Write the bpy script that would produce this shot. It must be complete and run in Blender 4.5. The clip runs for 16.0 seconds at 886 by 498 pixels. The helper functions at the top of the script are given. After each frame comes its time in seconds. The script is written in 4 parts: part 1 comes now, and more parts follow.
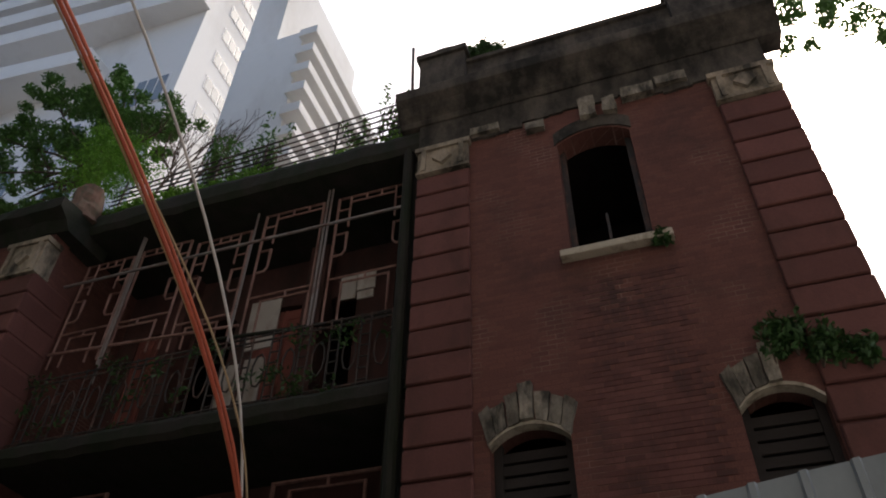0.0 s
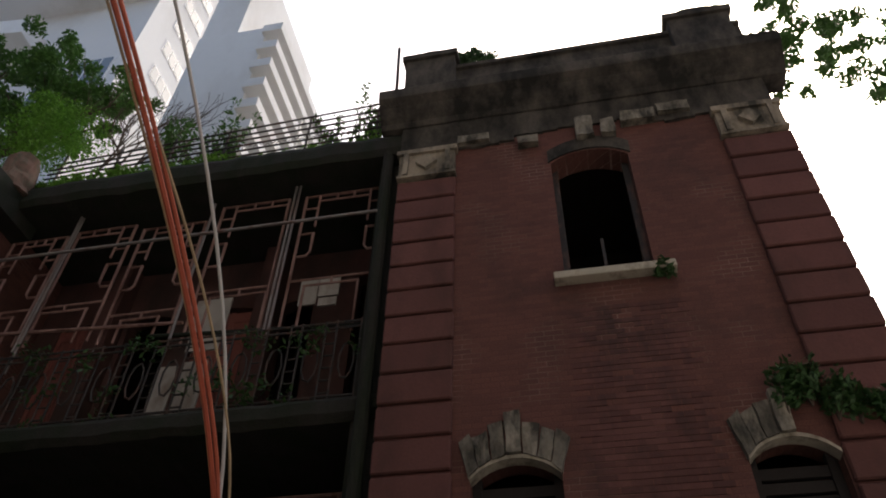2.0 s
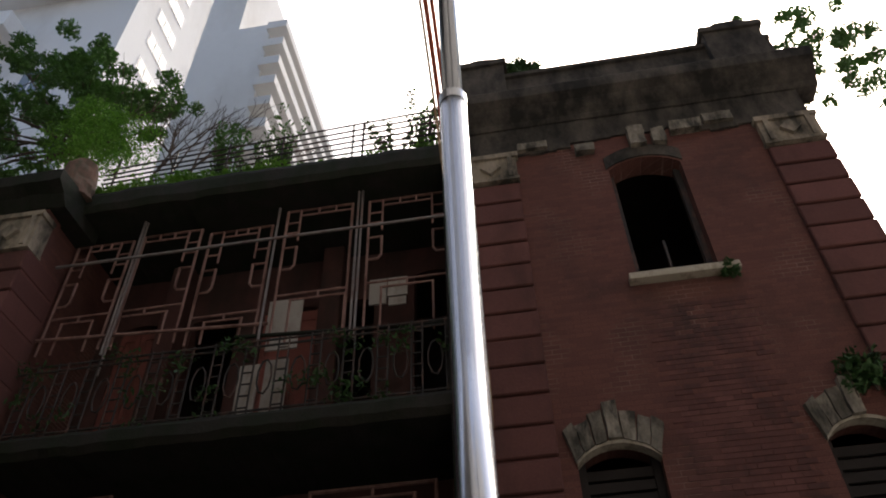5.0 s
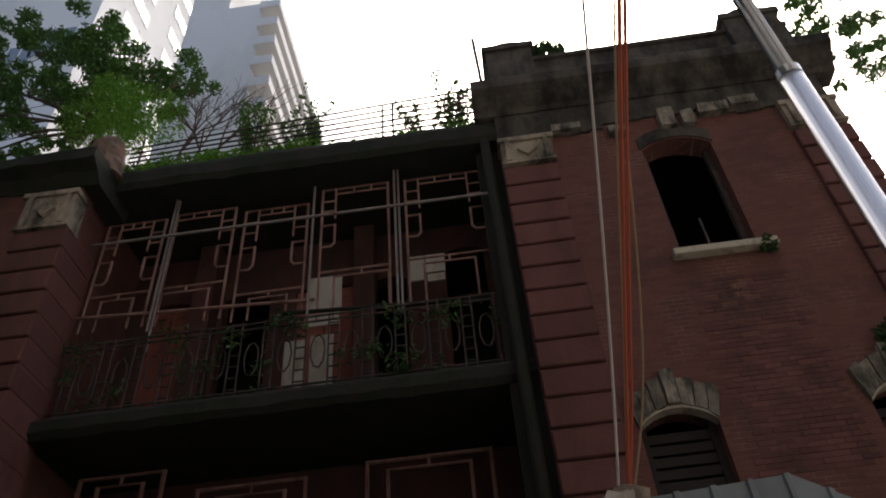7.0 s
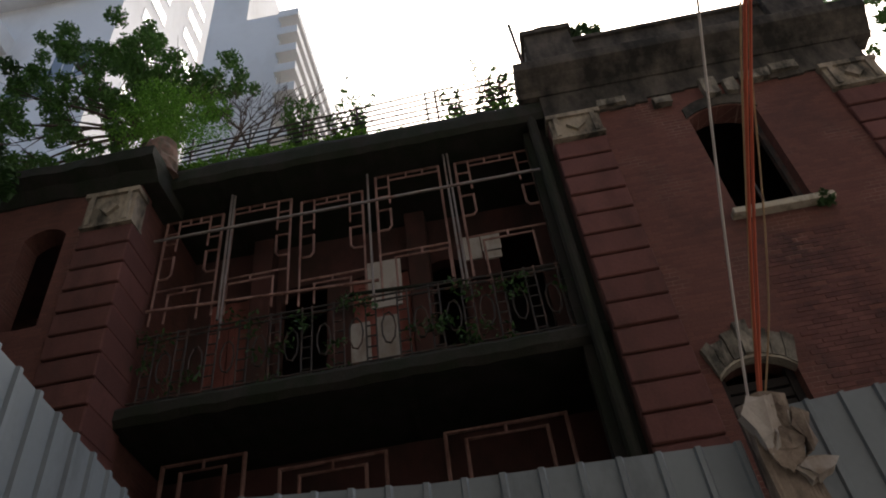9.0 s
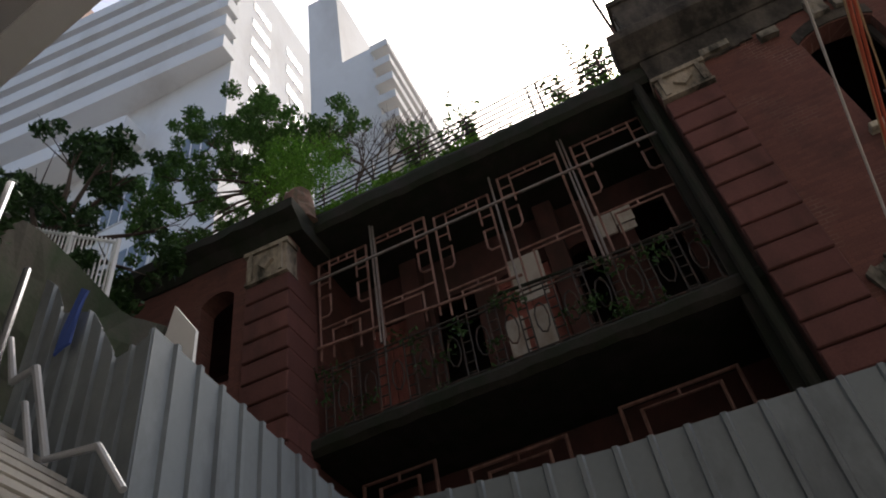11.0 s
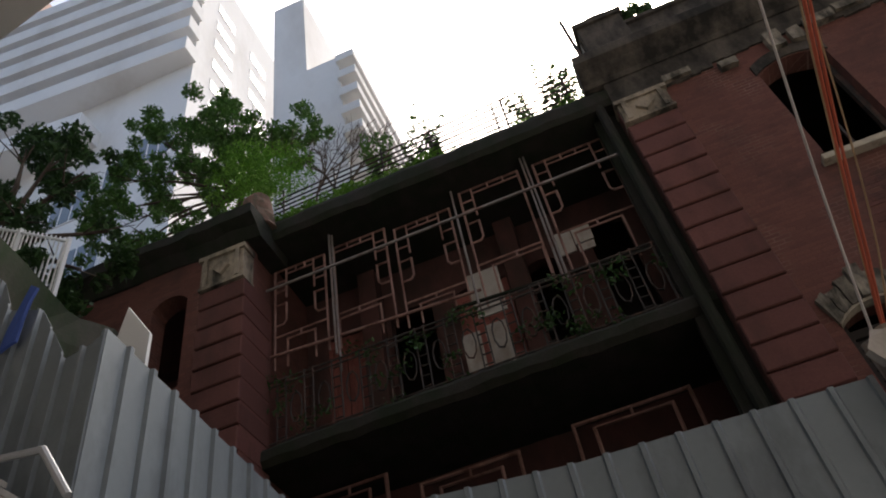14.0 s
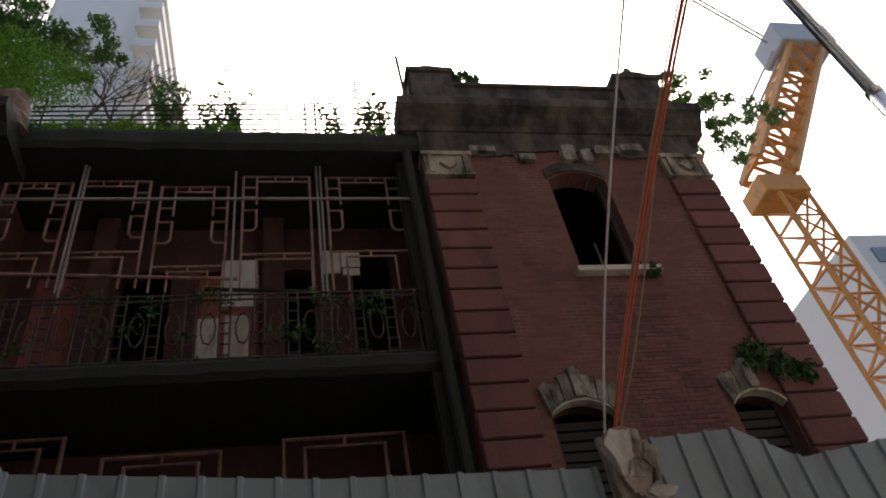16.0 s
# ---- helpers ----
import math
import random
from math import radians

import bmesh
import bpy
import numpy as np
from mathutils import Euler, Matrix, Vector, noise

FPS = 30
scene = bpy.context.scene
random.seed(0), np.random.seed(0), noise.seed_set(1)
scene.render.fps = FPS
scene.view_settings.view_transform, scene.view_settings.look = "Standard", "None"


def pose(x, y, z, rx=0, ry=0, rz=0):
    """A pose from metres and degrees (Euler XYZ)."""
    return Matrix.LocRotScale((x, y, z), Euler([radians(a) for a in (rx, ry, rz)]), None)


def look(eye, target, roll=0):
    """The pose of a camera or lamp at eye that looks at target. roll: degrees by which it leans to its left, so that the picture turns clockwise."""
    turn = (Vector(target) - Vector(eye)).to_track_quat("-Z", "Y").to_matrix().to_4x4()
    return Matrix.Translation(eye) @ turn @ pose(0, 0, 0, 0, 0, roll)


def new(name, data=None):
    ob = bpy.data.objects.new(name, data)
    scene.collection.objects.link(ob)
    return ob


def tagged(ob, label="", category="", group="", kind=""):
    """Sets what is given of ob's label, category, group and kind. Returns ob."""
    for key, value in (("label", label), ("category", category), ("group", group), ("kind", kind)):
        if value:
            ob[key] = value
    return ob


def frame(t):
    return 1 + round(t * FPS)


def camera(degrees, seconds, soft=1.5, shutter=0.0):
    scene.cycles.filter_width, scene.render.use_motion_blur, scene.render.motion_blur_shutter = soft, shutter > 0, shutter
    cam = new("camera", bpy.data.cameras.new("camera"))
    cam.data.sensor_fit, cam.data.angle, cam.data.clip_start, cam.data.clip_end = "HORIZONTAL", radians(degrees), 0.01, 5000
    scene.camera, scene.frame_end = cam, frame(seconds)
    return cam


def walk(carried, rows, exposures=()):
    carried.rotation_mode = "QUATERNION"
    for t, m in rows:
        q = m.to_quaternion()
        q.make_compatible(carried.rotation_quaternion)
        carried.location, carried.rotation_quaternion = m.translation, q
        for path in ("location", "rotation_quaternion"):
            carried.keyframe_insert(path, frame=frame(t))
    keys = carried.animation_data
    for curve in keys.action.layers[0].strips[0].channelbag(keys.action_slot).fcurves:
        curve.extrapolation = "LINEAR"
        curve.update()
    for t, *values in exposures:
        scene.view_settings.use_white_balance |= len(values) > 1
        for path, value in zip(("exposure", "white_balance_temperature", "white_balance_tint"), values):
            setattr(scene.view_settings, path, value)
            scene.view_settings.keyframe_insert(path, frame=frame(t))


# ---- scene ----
cam = camera(60.52, 16.0, soft=1.9)
PATH = [
    (0, pose(3.312, -7.964, 3.353, 132.40, -0.80, 18.95)),
    (0.5, pose(2.875, -7.365, 3.443, 134.93, -1.55, 15.34)),
    (1, pose(2.562, -7.222, 3.747, 135.12, -1.30, 11.84)),
    (1.5, pose(2.361, -7.161, 3.825, 135.21, -0.96, 10.39)),
    (2, pose(2.329, -7.384, 3.785, 134.59, -1.15, 11.03)),
    (2.5, pose(2.058, -7.574, 3.624, 134.88, -0.68, 10.69)),
    (3, pose(1.861, -7.785, 3.603, 134.44, -0.14, 10.63)),
    (3.5, pose(1.516, -8.029, 3.519, 134.39, 0.41, 10.25)),
    (4, pose(1.330, -8.174, 3.514, 133.91, 0.78, 10.38)),
    (6.5, pose(-0.391, -8.768, 3.245, 132.74, 3.32, 6.72)),
    (7, pose(-0.651, -8.799, 3.183, 132.16, 3.92, 6.75)),
    (7.5, pose(-1.114, -8.617, 2.939, 132.84, 4.50, 6.02)),
    (8, pose(-1.591, -8.527, 2.880, 132.92, 5.37, 5.75)),
    (10.5, pose(-1.703, -9.040, 2.298, 134.91, 7.60, 20.32)),
    (11, pose(-1.738, -8.974, 2.333, 135.49, 8.08, 24.82)),
    (11.5, pose(-1.751, -8.905, 2.348, 136.21, 8.57, 29.23)),
    (12, pose(-1.756, -8.895, 2.343, 136.73, 8.94, 32.38)),
    (12.5, pose(-1.740, -8.887, 2.345, 137.00, 9.09, 32.96)),
    (13, pose(-1.749, -8.901, 2.340, 136.92, 9.12, 30.46)),
    (13.5, pose(-1.769, -8.912, 2.349, 136.54, 9.03, 26.31)),
    (14, pose(-1.801, -8.963, 2.348, 135.96, 8.84, 20.89)),
    (14.5, pose(-1.933, -8.932, 2.413, 135.49, 9.16, 15.11)),
    (15, pose(-2.317, -9.065, 2.489, 134.37, 9.57, 6.83)),
    (15.5, pose(-2.475, -9.100, 2.461, 133.32, 9.01, -2.58)),
    (16, pose(-2.561, -9.008, 2.423, 133.01, 8.78, -8.06)),
]
walk(cam, PATH, [(0, 0.76), (7, 0.8), (10.5, 0.76), (13, 0.96), (16, 0.98)])

# ---- world and sun: bright overcast sky seen from a narrow street ----
world = bpy.data.worlds.new("overcast_sky")
scene.world = world
world.use_nodes = True
wn = world.node_tree.nodes
wl = world.node_tree.links
sky = wn.new("ShaderNodeTexSky")
sky.sky_type = "NISHITA"
sky.sun_disc = False
sky.sun_elevation = radians(52)
sky.sun_rotation = radians(20)
sky.air_density, sky.dust_density, sky.ozone_density = 1.0, 6.0, 1.0
wn["Background"].inputs["Strength"].default_value = 0.15
wl.new(sky.outputs["Color"], wn["Background"].inputs["Color"])
sun = new("sun", bpy.data.lights.new("sun", "SUN"))
sun.data.energy = 0.9
sun.data.angle = radians(20)
sun.data.color = (1.0, 0.97, 0.92)
sun.matrix_world = look((10, 25, 40), (0, 0, 0))


# ---- materials ----
def mat(name, base, rough=0.8, metal=0.0, vary=0.35, scale=3.0, fine=40.0, bump=0.15, tint=None, tint_at=0.55, tint_scale=1.2,
        per_object=0.0, spec=0.3):
    """A weathered surface: base colour, fine grain and large stains of tint."""
    m = bpy.data.materials.new(name)
    m.use_nodes = True
    n, l = m.node_tree.nodes, m.node_tree.links
    b = n["Principled BSDF"]
    b.inputs["Roughness"].default_value = rough
    b.inputs["Metallic"].default_value = metal
    b.inputs["Specular IOR Level"].default_value = spec
    co = n.new("ShaderNodeTexCoord")
    geo = n.new("ShaderNodeNewGeometry")
    big = n.new("ShaderNodeTexNoise")
    big.inputs["Scale"].default_value = scale
    big.inputs["Detail"].default_value = 6
    small = n.new("ShaderNodeTexNoise")
    small.inputs["Scale"].default_value = fine
    small.inputs["Detail"].default_value = 4
    for t in (big, small):
        l.new(geo.outputs["Position"], t.inputs["Vector"])
    mx = n.new("ShaderNodeMix")
    mx.data_type = "RGBA"
    mx.inputs["A"].default_value = (*[c * (1 - vary) for c in base], 1)
    mx.inputs["B"].default_value = (*[min(1, c * (1 + vary)) for c in base], 1)
    add = n.new("ShaderNodeMath")
    add.operation = "MULTIPLY_ADD"
    add.inputs[1].default_value = 0.5
    l.new(small.outputs["Fac"], add.inputs[0])
    half = n.new("ShaderNodeMath")
    half.operation = "MULTIPLY"
    half.inputs[1].default_value = 0.5
    l.new(big.outputs["Fac"], half.inputs[0])
    l.new(half.outputs[0], add.inputs[2])
    l.new(add.outputs[0], mx.inputs["Factor"])
    out = mx.outputs["Result"]
    if per_object:
        info = n.new("ShaderNodeObjectInfo")
        hsv = n.new("ShaderNodeHueSaturation")
        mr = n.new("ShaderNodeMapRange")
        mr.inputs["To Min"].default_value = 1 - per_object
        mr.inputs["To Max"].default_value = 1 + per_object
        l.new(info.outputs["Random"], mr.inputs["Value"])
        l.new(mr.outputs["Result"], hsv.inputs["Value"])
        l.new(out, hsv.inputs["Color"])
        out = hsv.outputs["Color"]
    if tint:
        st = n.new("ShaderNodeTexNoise")
        st.inputs["Scale"].default_value = tint_scale
        st.inputs["Detail"].default_value = 8
        st.inputs["Roughness"].default_value = 0.65
        mp = n.new("ShaderNodeMapping")
        mp.inputs["Scale"].default_value = (1, 1, 0.45)
        l.new(geo.outputs["Position"], mp.inputs["Vector"])
        l.new(mp.outputs["Vector"], st.inputs["Vector"])
        rp = n.new("ShaderNodeValToRGB")
        rp.color_ramp.elements[0].position = tint_at - 0.1
        rp.color_ramp.elements[1].position = tint_at + 0.12
        l.new(st.outputs["Fac"], rp.inputs["Fac"])
        m2 = n.new("ShaderNodeMix")
        m2.data_type = "RGBA"
        m2.inputs["B"].default_value = (*tint, 1)
        l.new(rp.outputs["Color"], m2.inputs["Factor"])
        l.new(out, m2.inputs["A"])
        out = m2.outputs["Result"]
    l.new(out, b.inputs["Base Color"])
    if bump:
        bp = n.new("ShaderNodeBump")
        bp.inputs["Strength"].default_value = bump
        bp.inputs["Distance"].default_value = 0.02
        l.new(add.outputs[0], bp.inputs["Height"])
        l.new(bp.outputs["Normal"], b.inputs["Normal"])
    return m


def brick_mat(name, c1, c2, mortar, soot):
    """English red brick, 75 mm courses, with pale mortar left in places and soot stains."""
    m = mat(name, c1, rough=0.9, vary=0.3, bump=0)
    n, l = m.node_tree.nodes, m.node_tree.links
    b = n["Principled BSDF"]
    geo = n.new("ShaderNodeNewGeometry")
    sep = n.new("ShaderNodeSeparateXYZ")
    l.new(geo.outputs["Position"], sep.inputs[0])
    sm = n.new("ShaderNodeMath")
    l.new(sep.outputs["X"], sm.inputs[0])
    l.new(sep.outputs["Y"], sm.inputs[1])
    cb = n.new("ShaderNodeCombineXYZ")
    l.new(sm.outputs[0], cb.inputs["X"])
    l.new(sep.outputs["Z"], cb.inputs["Y"])
    br = n.new("ShaderNodeTexBrick")
    br.inputs["Scale"].default_value = 1
    br.inputs["Brick Width"].default_value = 0.225
    br.inputs["Row Height"].default_value = 0.075
    br.inputs["Mortar Size"].default_value = 0.006
    br.inputs["Mortar Smooth"].default_value = 0.2
    br.inputs["Bias"].default_value = -0.1
    br.inputs["Color1"].default_value = (*c1, 1)
    br.inputs["Color2"].default_value = (*c2, 1)
    l.new(cb.outputs[0], br.inputs["Vector"])
    nz = n.new("ShaderNodeTexNoise")
    nz.inputs["Scale"].default_value = 0.9
    nz.inputs["Detail"].default_value = 7
    l.new(geo.outputs["Position"], nz.inputs["Vector"])
    mc = n.new("ShaderNodeValToRGB")
    mc.color_ramp.elements[0].position, mc.color_ramp.elements[0].color = 0.5, (*[c * 0.8 for c in c1], 1)
    mc.color_ramp.elements[1].position, mc.color_ramp.elements[1].color = 0.68, (*mortar, 1)
    l.new(nz.outputs["Fac"], mc.inputs["Fac"])
    l.new(mc.outputs["Color"], br.inputs["Mortar"])
    stain = n.new("ShaderNodeTexNoise")
    stain.inputs["Scale"].default_value = 0.55
    stain.inputs["Detail"].default_value = 9
    stain.inputs["Roughness"].default_value = 0.7
    l.new(geo.outputs["Position"], stain.inputs["Vector"])
    sr = n.new("ShaderNodeValToRGB")
    sr.color_ramp.elements[0].position = 0.5
    sr.color_ramp.elements[1].position = 0.75
    l.new(stain.outputs["Fac"], sr.inputs["Fac"])
    mx = n.new("ShaderNodeMix")
    mx.data_type = "RGBA"
    mx.inputs["B"].default_value = (*soot, 1)
    l.new(sr.outputs["Color"], mx.inputs["Factor"])
    l.new(br.outputs["Color"], mx.inputs["A"])
    grain = n.new("ShaderNodeTexNoise")
    grain.inputs["Scale"].default_value = 60
    l.new(geo.outputs["Position"], grain.inputs["Vector"])
    gm = n.new("ShaderNodeMix")
    gm.data_type = "RGBA"
    gm.blend_type = "OVERLAY"
    gm.inputs["Factor"].default_value = 0.5
    l.new(mx.outputs["Result"], gm.inputs["A"])
    l.new(grain.outputs["Fac"], gm.inputs["B"])
    l.new(gm.outputs["Result"], b.inputs["Base Color"])
    bp = n.new("ShaderNodeBump")
    bp.inputs["Strength"].default_value = 0.5
    bp.inputs["Distance"].default_value = 0.008
    bp.invert = True
    l.new(br.outputs["Fac"], bp.inputs["Height"])
    l.new(bp.outputs["Normal"], b.inputs["Normal"])
    return m


M_BRICK = brick_mat("red_brick", (0.142, 0.058, 0.045), (0.106, 0.046, 0.037), (0.25, 0.165, 0.13), (0.058, 0.031, 0.026))
M_QUOIN = mat("red_quoin_render", (0.13, 0.053, 0.045), rough=0.9, vary=0.35, scale=2, fine=30, bump=0.4,
              tint=(0.075, 0.035, 0.028), tint_at=0.56, per_object=0.15)
M_CEMENT = mat("sooty_cement", (0.10, 0.085, 0.07), rough=0.95, vary=0.5, scale=2, fine=25, bump=0.6,
               tint=(0.022, 0.02, 0.017), tint_at=0.47, tint_scale=1.6)
M_STONE = mat("pale_voussoir_stone", (0.27, 0.235, 0.185), rough=0.9, vary=0.4, scale=4, fine=30, bump=0.6,
              tint=(0.05, 0.045, 0.035), tint_at=0.49, tint_scale=3.5, per_object=0.35)
M_CAPSTONE = mat("flaking_capital_plaster", (0.34, 0.28, 0.21), rough=0.95, vary=0.4, scale=5, fine=30, bump=0.7,
                 tint=(0.05, 0.045, 0.035), tint_at=0.5, tint_scale=2.5)
M_SILL = mat("pale_sill_stone", (0.42, 0.37, 0.29), rough=0.9, vary=0.25, scale=5, bump=0.4, tint=(0.12, 0.1, 0.07), tint_at=0.58, tint_scale=4)
# red wall with stains; veranda shade is painted in as a darker base
M_DARKWALL = mat("shaded_inner_wall", (0.09, 0.04, 0.034), rough=0.95, vary=0.45, scale=1.5, bump=0.4, tint=(0.05, 0.03, 0.024), tint_at=0.52)
# moss on concrete, with the veranda's shade also darkening the base colour
M_MOSS = mat("mossy_shaded_concrete", (0.027, 0.024, 0.02), rough=0.95, vary=0.5, scale=3, fine=30, bump=0.7, tint=(0.016, 0.02, 0.011), tint_at=0.48, tint_scale=2)
M_IRON = mat("pink_rusted_iron", (0.26, 0.15, 0.125), rough=0.7, metal=0.0, vary=0.4, scale=6, fine=60, bump=0.2, tint=(0.13, 0.06, 0.045), tint_at=0.55, tint_scale=4)
M_IRONDARK = mat("black_wrought_iron", (0.035, 0.03, 0.027), rough=0.6, vary=0.4, scale=6, bump=0.2, tint=(0.14, 0.07, 0.05), tint_at=0.6, tint_scale=5)
M_PIPE = mat("grey_galvanised_pipe", (0.22, 0.19, 0.175), rough=0.5, metal=0.4, vary=0.3, scale=5, bump=0.1, tint=(0.16, 0.08, 0.06), tint_at=0.6, tint_scale=4)
M_BOARD = mat("faded_white_board", (0.42, 0.38, 0.34), rough=0.85, vary=0.2, scale=5, bump=0.2, tint=(0.25, 0.2, 0.16), tint_at=0.6, tint_scale=3, per_object=0.15)
M_DOOR = mat("red_painted_timber", (0.26, 0.085, 0.065), rough=0.75, vary=0.3, scale=4, bump=0.2, tint=(0.05, 0.02, 0.017), tint_at=0.55, per_object=0.2)
# darkness of the unlit rooms, put into the base colour
M_VOID = mat("unlit_room_shade", (0.035, 0.03, 0.028), rough=1.0, vary=0.4, bump=0.1)
M_SHEET = mat("galvanised_corrugated_sheet", (0.2, 0.225, 0.24), rough=0.6, metal=0.15, vary=0.12, scale=1.5, fine=20, bump=0.04,
              tint=(0.125, 0.14, 0.15), tint_at=0.58, tint_scale=1.5, per_object=0.1)
M_PLASTER = mat("white_tower_paint", (0.72, 0.71, 0.69), rough=0.85, vary=0.05, scale=0.3, fine=4, bump=0.05, tint=(0.6, 0.58, 0.55), tint_at=0.6, tint_scale=0.25)
M_TILE = mat("cream_tower_tile", (0.6, 0.57, 0.53), rough=0.7, vary=0.06, scale=0.5, bump=0.05)
# white tower wall as it looks in the shade between fins
M_SHADE = mat("tower_fin_shade", (0.4, 0.385, 0.36), rough=0.8, vary=0.1, scale=0.5, bump=0.05)
M_PINK = mat("salmon_tower_tile", (0.55, 0.38, 0.3), rough=0.8, vary=0.1, scale=0.3, bump=0.05)
M_GLASS = mat("dim_window_glass", (0.16, 0.19, 0.21), rough=0.12, vary=0.15, bump=0, spec=0.6)
M_CONC = mat("grey_concrete", (0.4, 0.38, 0.34), rough=0.9, vary=0.15, scale=1.5, fine=25, bump=0.25, tint=(0.24, 0.22, 0.19), tint_at=0.58, tint_scale=1.5)
M_ROAD = mat("worn_lane_concrete", (0.13, 0.127, 0.12), rough=0.9, vary=0.2, scale=2, fine=60, bump=0.4)
M_STEEL = mat("polished_steel_tube", (0.62, 0.63, 0.65), rough=0.22, metal=1.0, vary=0.04, scale=8, bump=0.02)
M_RAILST = mat("grey_steel_rail", (0.5, 0.51, 0.52), rough=0.4, metal=0.6, vary=0.1, scale=6, bump=0.05)
M_WHITEPAINT = mat("white_painted_steel", (0.75, 0.74, 0.72), rough=0.5, vary=0.08, scale=5, bump=0.05)
M_REDSTRAP = mat("red_webbing", (0.43, 0.1, 0.055), rough=0.8, vary=0.25, scale=6, fine=120, bump=0.3)
M_ROPE = mat("tan_hemp_rope", (0.38, 0.26, 0.15), rough=0.95, vary=0.35, scale=20, fine=150, bump=0.5)
M_CORD = mat("grey_nylon_cord", (0.5, 0.46, 0.42), rough=0.8, vary=0.2, scale=20, fine=150, bump=0.3)
M_CRANE = mat("yellow_crane_paint", (0.5, 0.22, 0.05), rough=0.55, vary=0.2, scale=2, bump=0.1, tint=(0.25, 0.14, 0.05), tint_at=0.62)
M_GREYP = mat("grey_machine_paint", (0.4, 0.41, 0.42), rough=0.6, vary=0.1, bump=0.05)
M_LEAF = mat("broad_green_leaf", (0.075, 0.17, 0.03), rough=0.55, vary=0.5, scale=2.5, fine=12, bump=0.05, spec=0.4)
M_LEAFDARK = mat("dark_fig_leaf", (0.035, 0.085, 0.02), rough=0.5, vary=0.5, scale=2, fine=12, bump=0.05, spec=0.4)
M_LEAFBRIGHT = mat("bright_fern_leaf", (0.14, 0.3, 0.035), rough=0.6, vary=0.45, scale=3, fine=12, bump=0.05)
M_BARK = mat("grey_brown_bark", (0.09, 0.065, 0.05), rough=0.95, vary=0.4, scale=8, fine=40, bump=0.6)
M_POT = mat("weathered_terracotta", (0.2, 0.115, 0.085), rough=0.9, vary=0.4, scale=6, bump=0.4, tint=(0.12, 0.1, 0.07), tint_at=0.52, tint_scale=5)
M_OVERHANG = mat("dark_grey_cladding", (0.45, 0.44, 0.435), rough=0.6, vary=0.1, scale=0.8, bump=0.05)
# for the unseen light blockers; its tone sets the bounce onto the house
M_BLOCKER = mat("grey_light_blocker", (0.29, 0.285, 0.28), rough=0.8, vary=0.2, scale=0.8, bump=0.1, tint=(0.19, 0.187, 0.183), tint_at=0.58, tint_scale=0.5)
M_ROCK = mat("mossy_retaining_stone", (0.07, 0.065, 0.05), rough=0.95, vary=0.5, scale=2, fine=15, bump=0.8, tint=(0.03, 0.05, 0.02), tint_at=0.5, tint_scale=1)
M_PEEL = mat("peeling_timber_post", (0.3, 0.24, 0.19), rough=0.9, vary=0.45, scale=7, fine=40, bump=0.6, tint=(0.12, 0.09, 0.07), tint_at=0.52, tint_scale=6)
M_BLUE = mat("blue_tarpaulin", (0.05, 0.09, 0.3), rough=0.6, vary=0.2, bump=0.1)


# ---- mesh helpers ----
def box(bm, x0, x1, y0, y1, z0, z1):
    v = [bm.verts.new((x, y, z)) for z in (z0, z1) for y in (y0, y1) for x in (x0, x1)]
    for f in ((0, 2, 3, 1), (4, 5, 7, 6), (0, 1, 5, 4), (2, 6, 7, 3), (0, 4, 6, 2), (1, 3, 7, 5)):
        bm.faces.new([v[i] for i in f])


def prism(bm, outline, y0, y1):
    """An outline of (x, z), swept from y0 to y1."""
    a = [bm.verts.new((x, y0, z)) for x, z in outline]
    b = [bm.verts.new((x, y1, z)) for x, z in outline]
    n = len(a)
    bm.faces.new(a)
    bm.faces.new(b[::-1])
    for i in range(n):
        bm.faces.new((a[i], b[i], b[(i + 1) % n], a[(i + 1) % n]))


def extrude_x(bm, outline, x0, x1):
    """An outline of (y, z), swept from x0 to x1."""
    a = [bm.verts.new((x0, y, z)) for y, z in outline]
    b = [bm.verts.new((x1, y, z)) for y, z in outline]
    n = len(a)
    bm.faces.new(a[::-1])
    bm.faces.new(b)
    for i in range(n):
        bm.faces.new((a[i], a[(i + 1) % n], b[(i + 1) % n], b[i]))


def bar(bm, p, q, r, sides=6, r2=None):
    """A round bar from p to q."""
    p, q = Vector(p), Vector(q)
    d = (q - p).normalized()
    u = d.cross(Vector((0.31, 0.9, 0.27))).normalized()
    w = d.cross(u)
    r2 = r if r2 is None else r2
    rings = []
    for c, rr in ((p, r), (q, r2)):
        rings.append([bm.verts.new(c + rr * (u * math.cos(2 * math.pi * i / sides) + w * math.sin(2 * math.pi * i / sides))) for i in range(sides)])
    for i in range(sides):
        j = (i + 1) % sides
        bm.faces.new((rings[0][i], rings[0][j], rings[1][j], rings[1][i]))
    bm.faces.new(rings[0][::-1])
    bm.faces.new(rings[1])


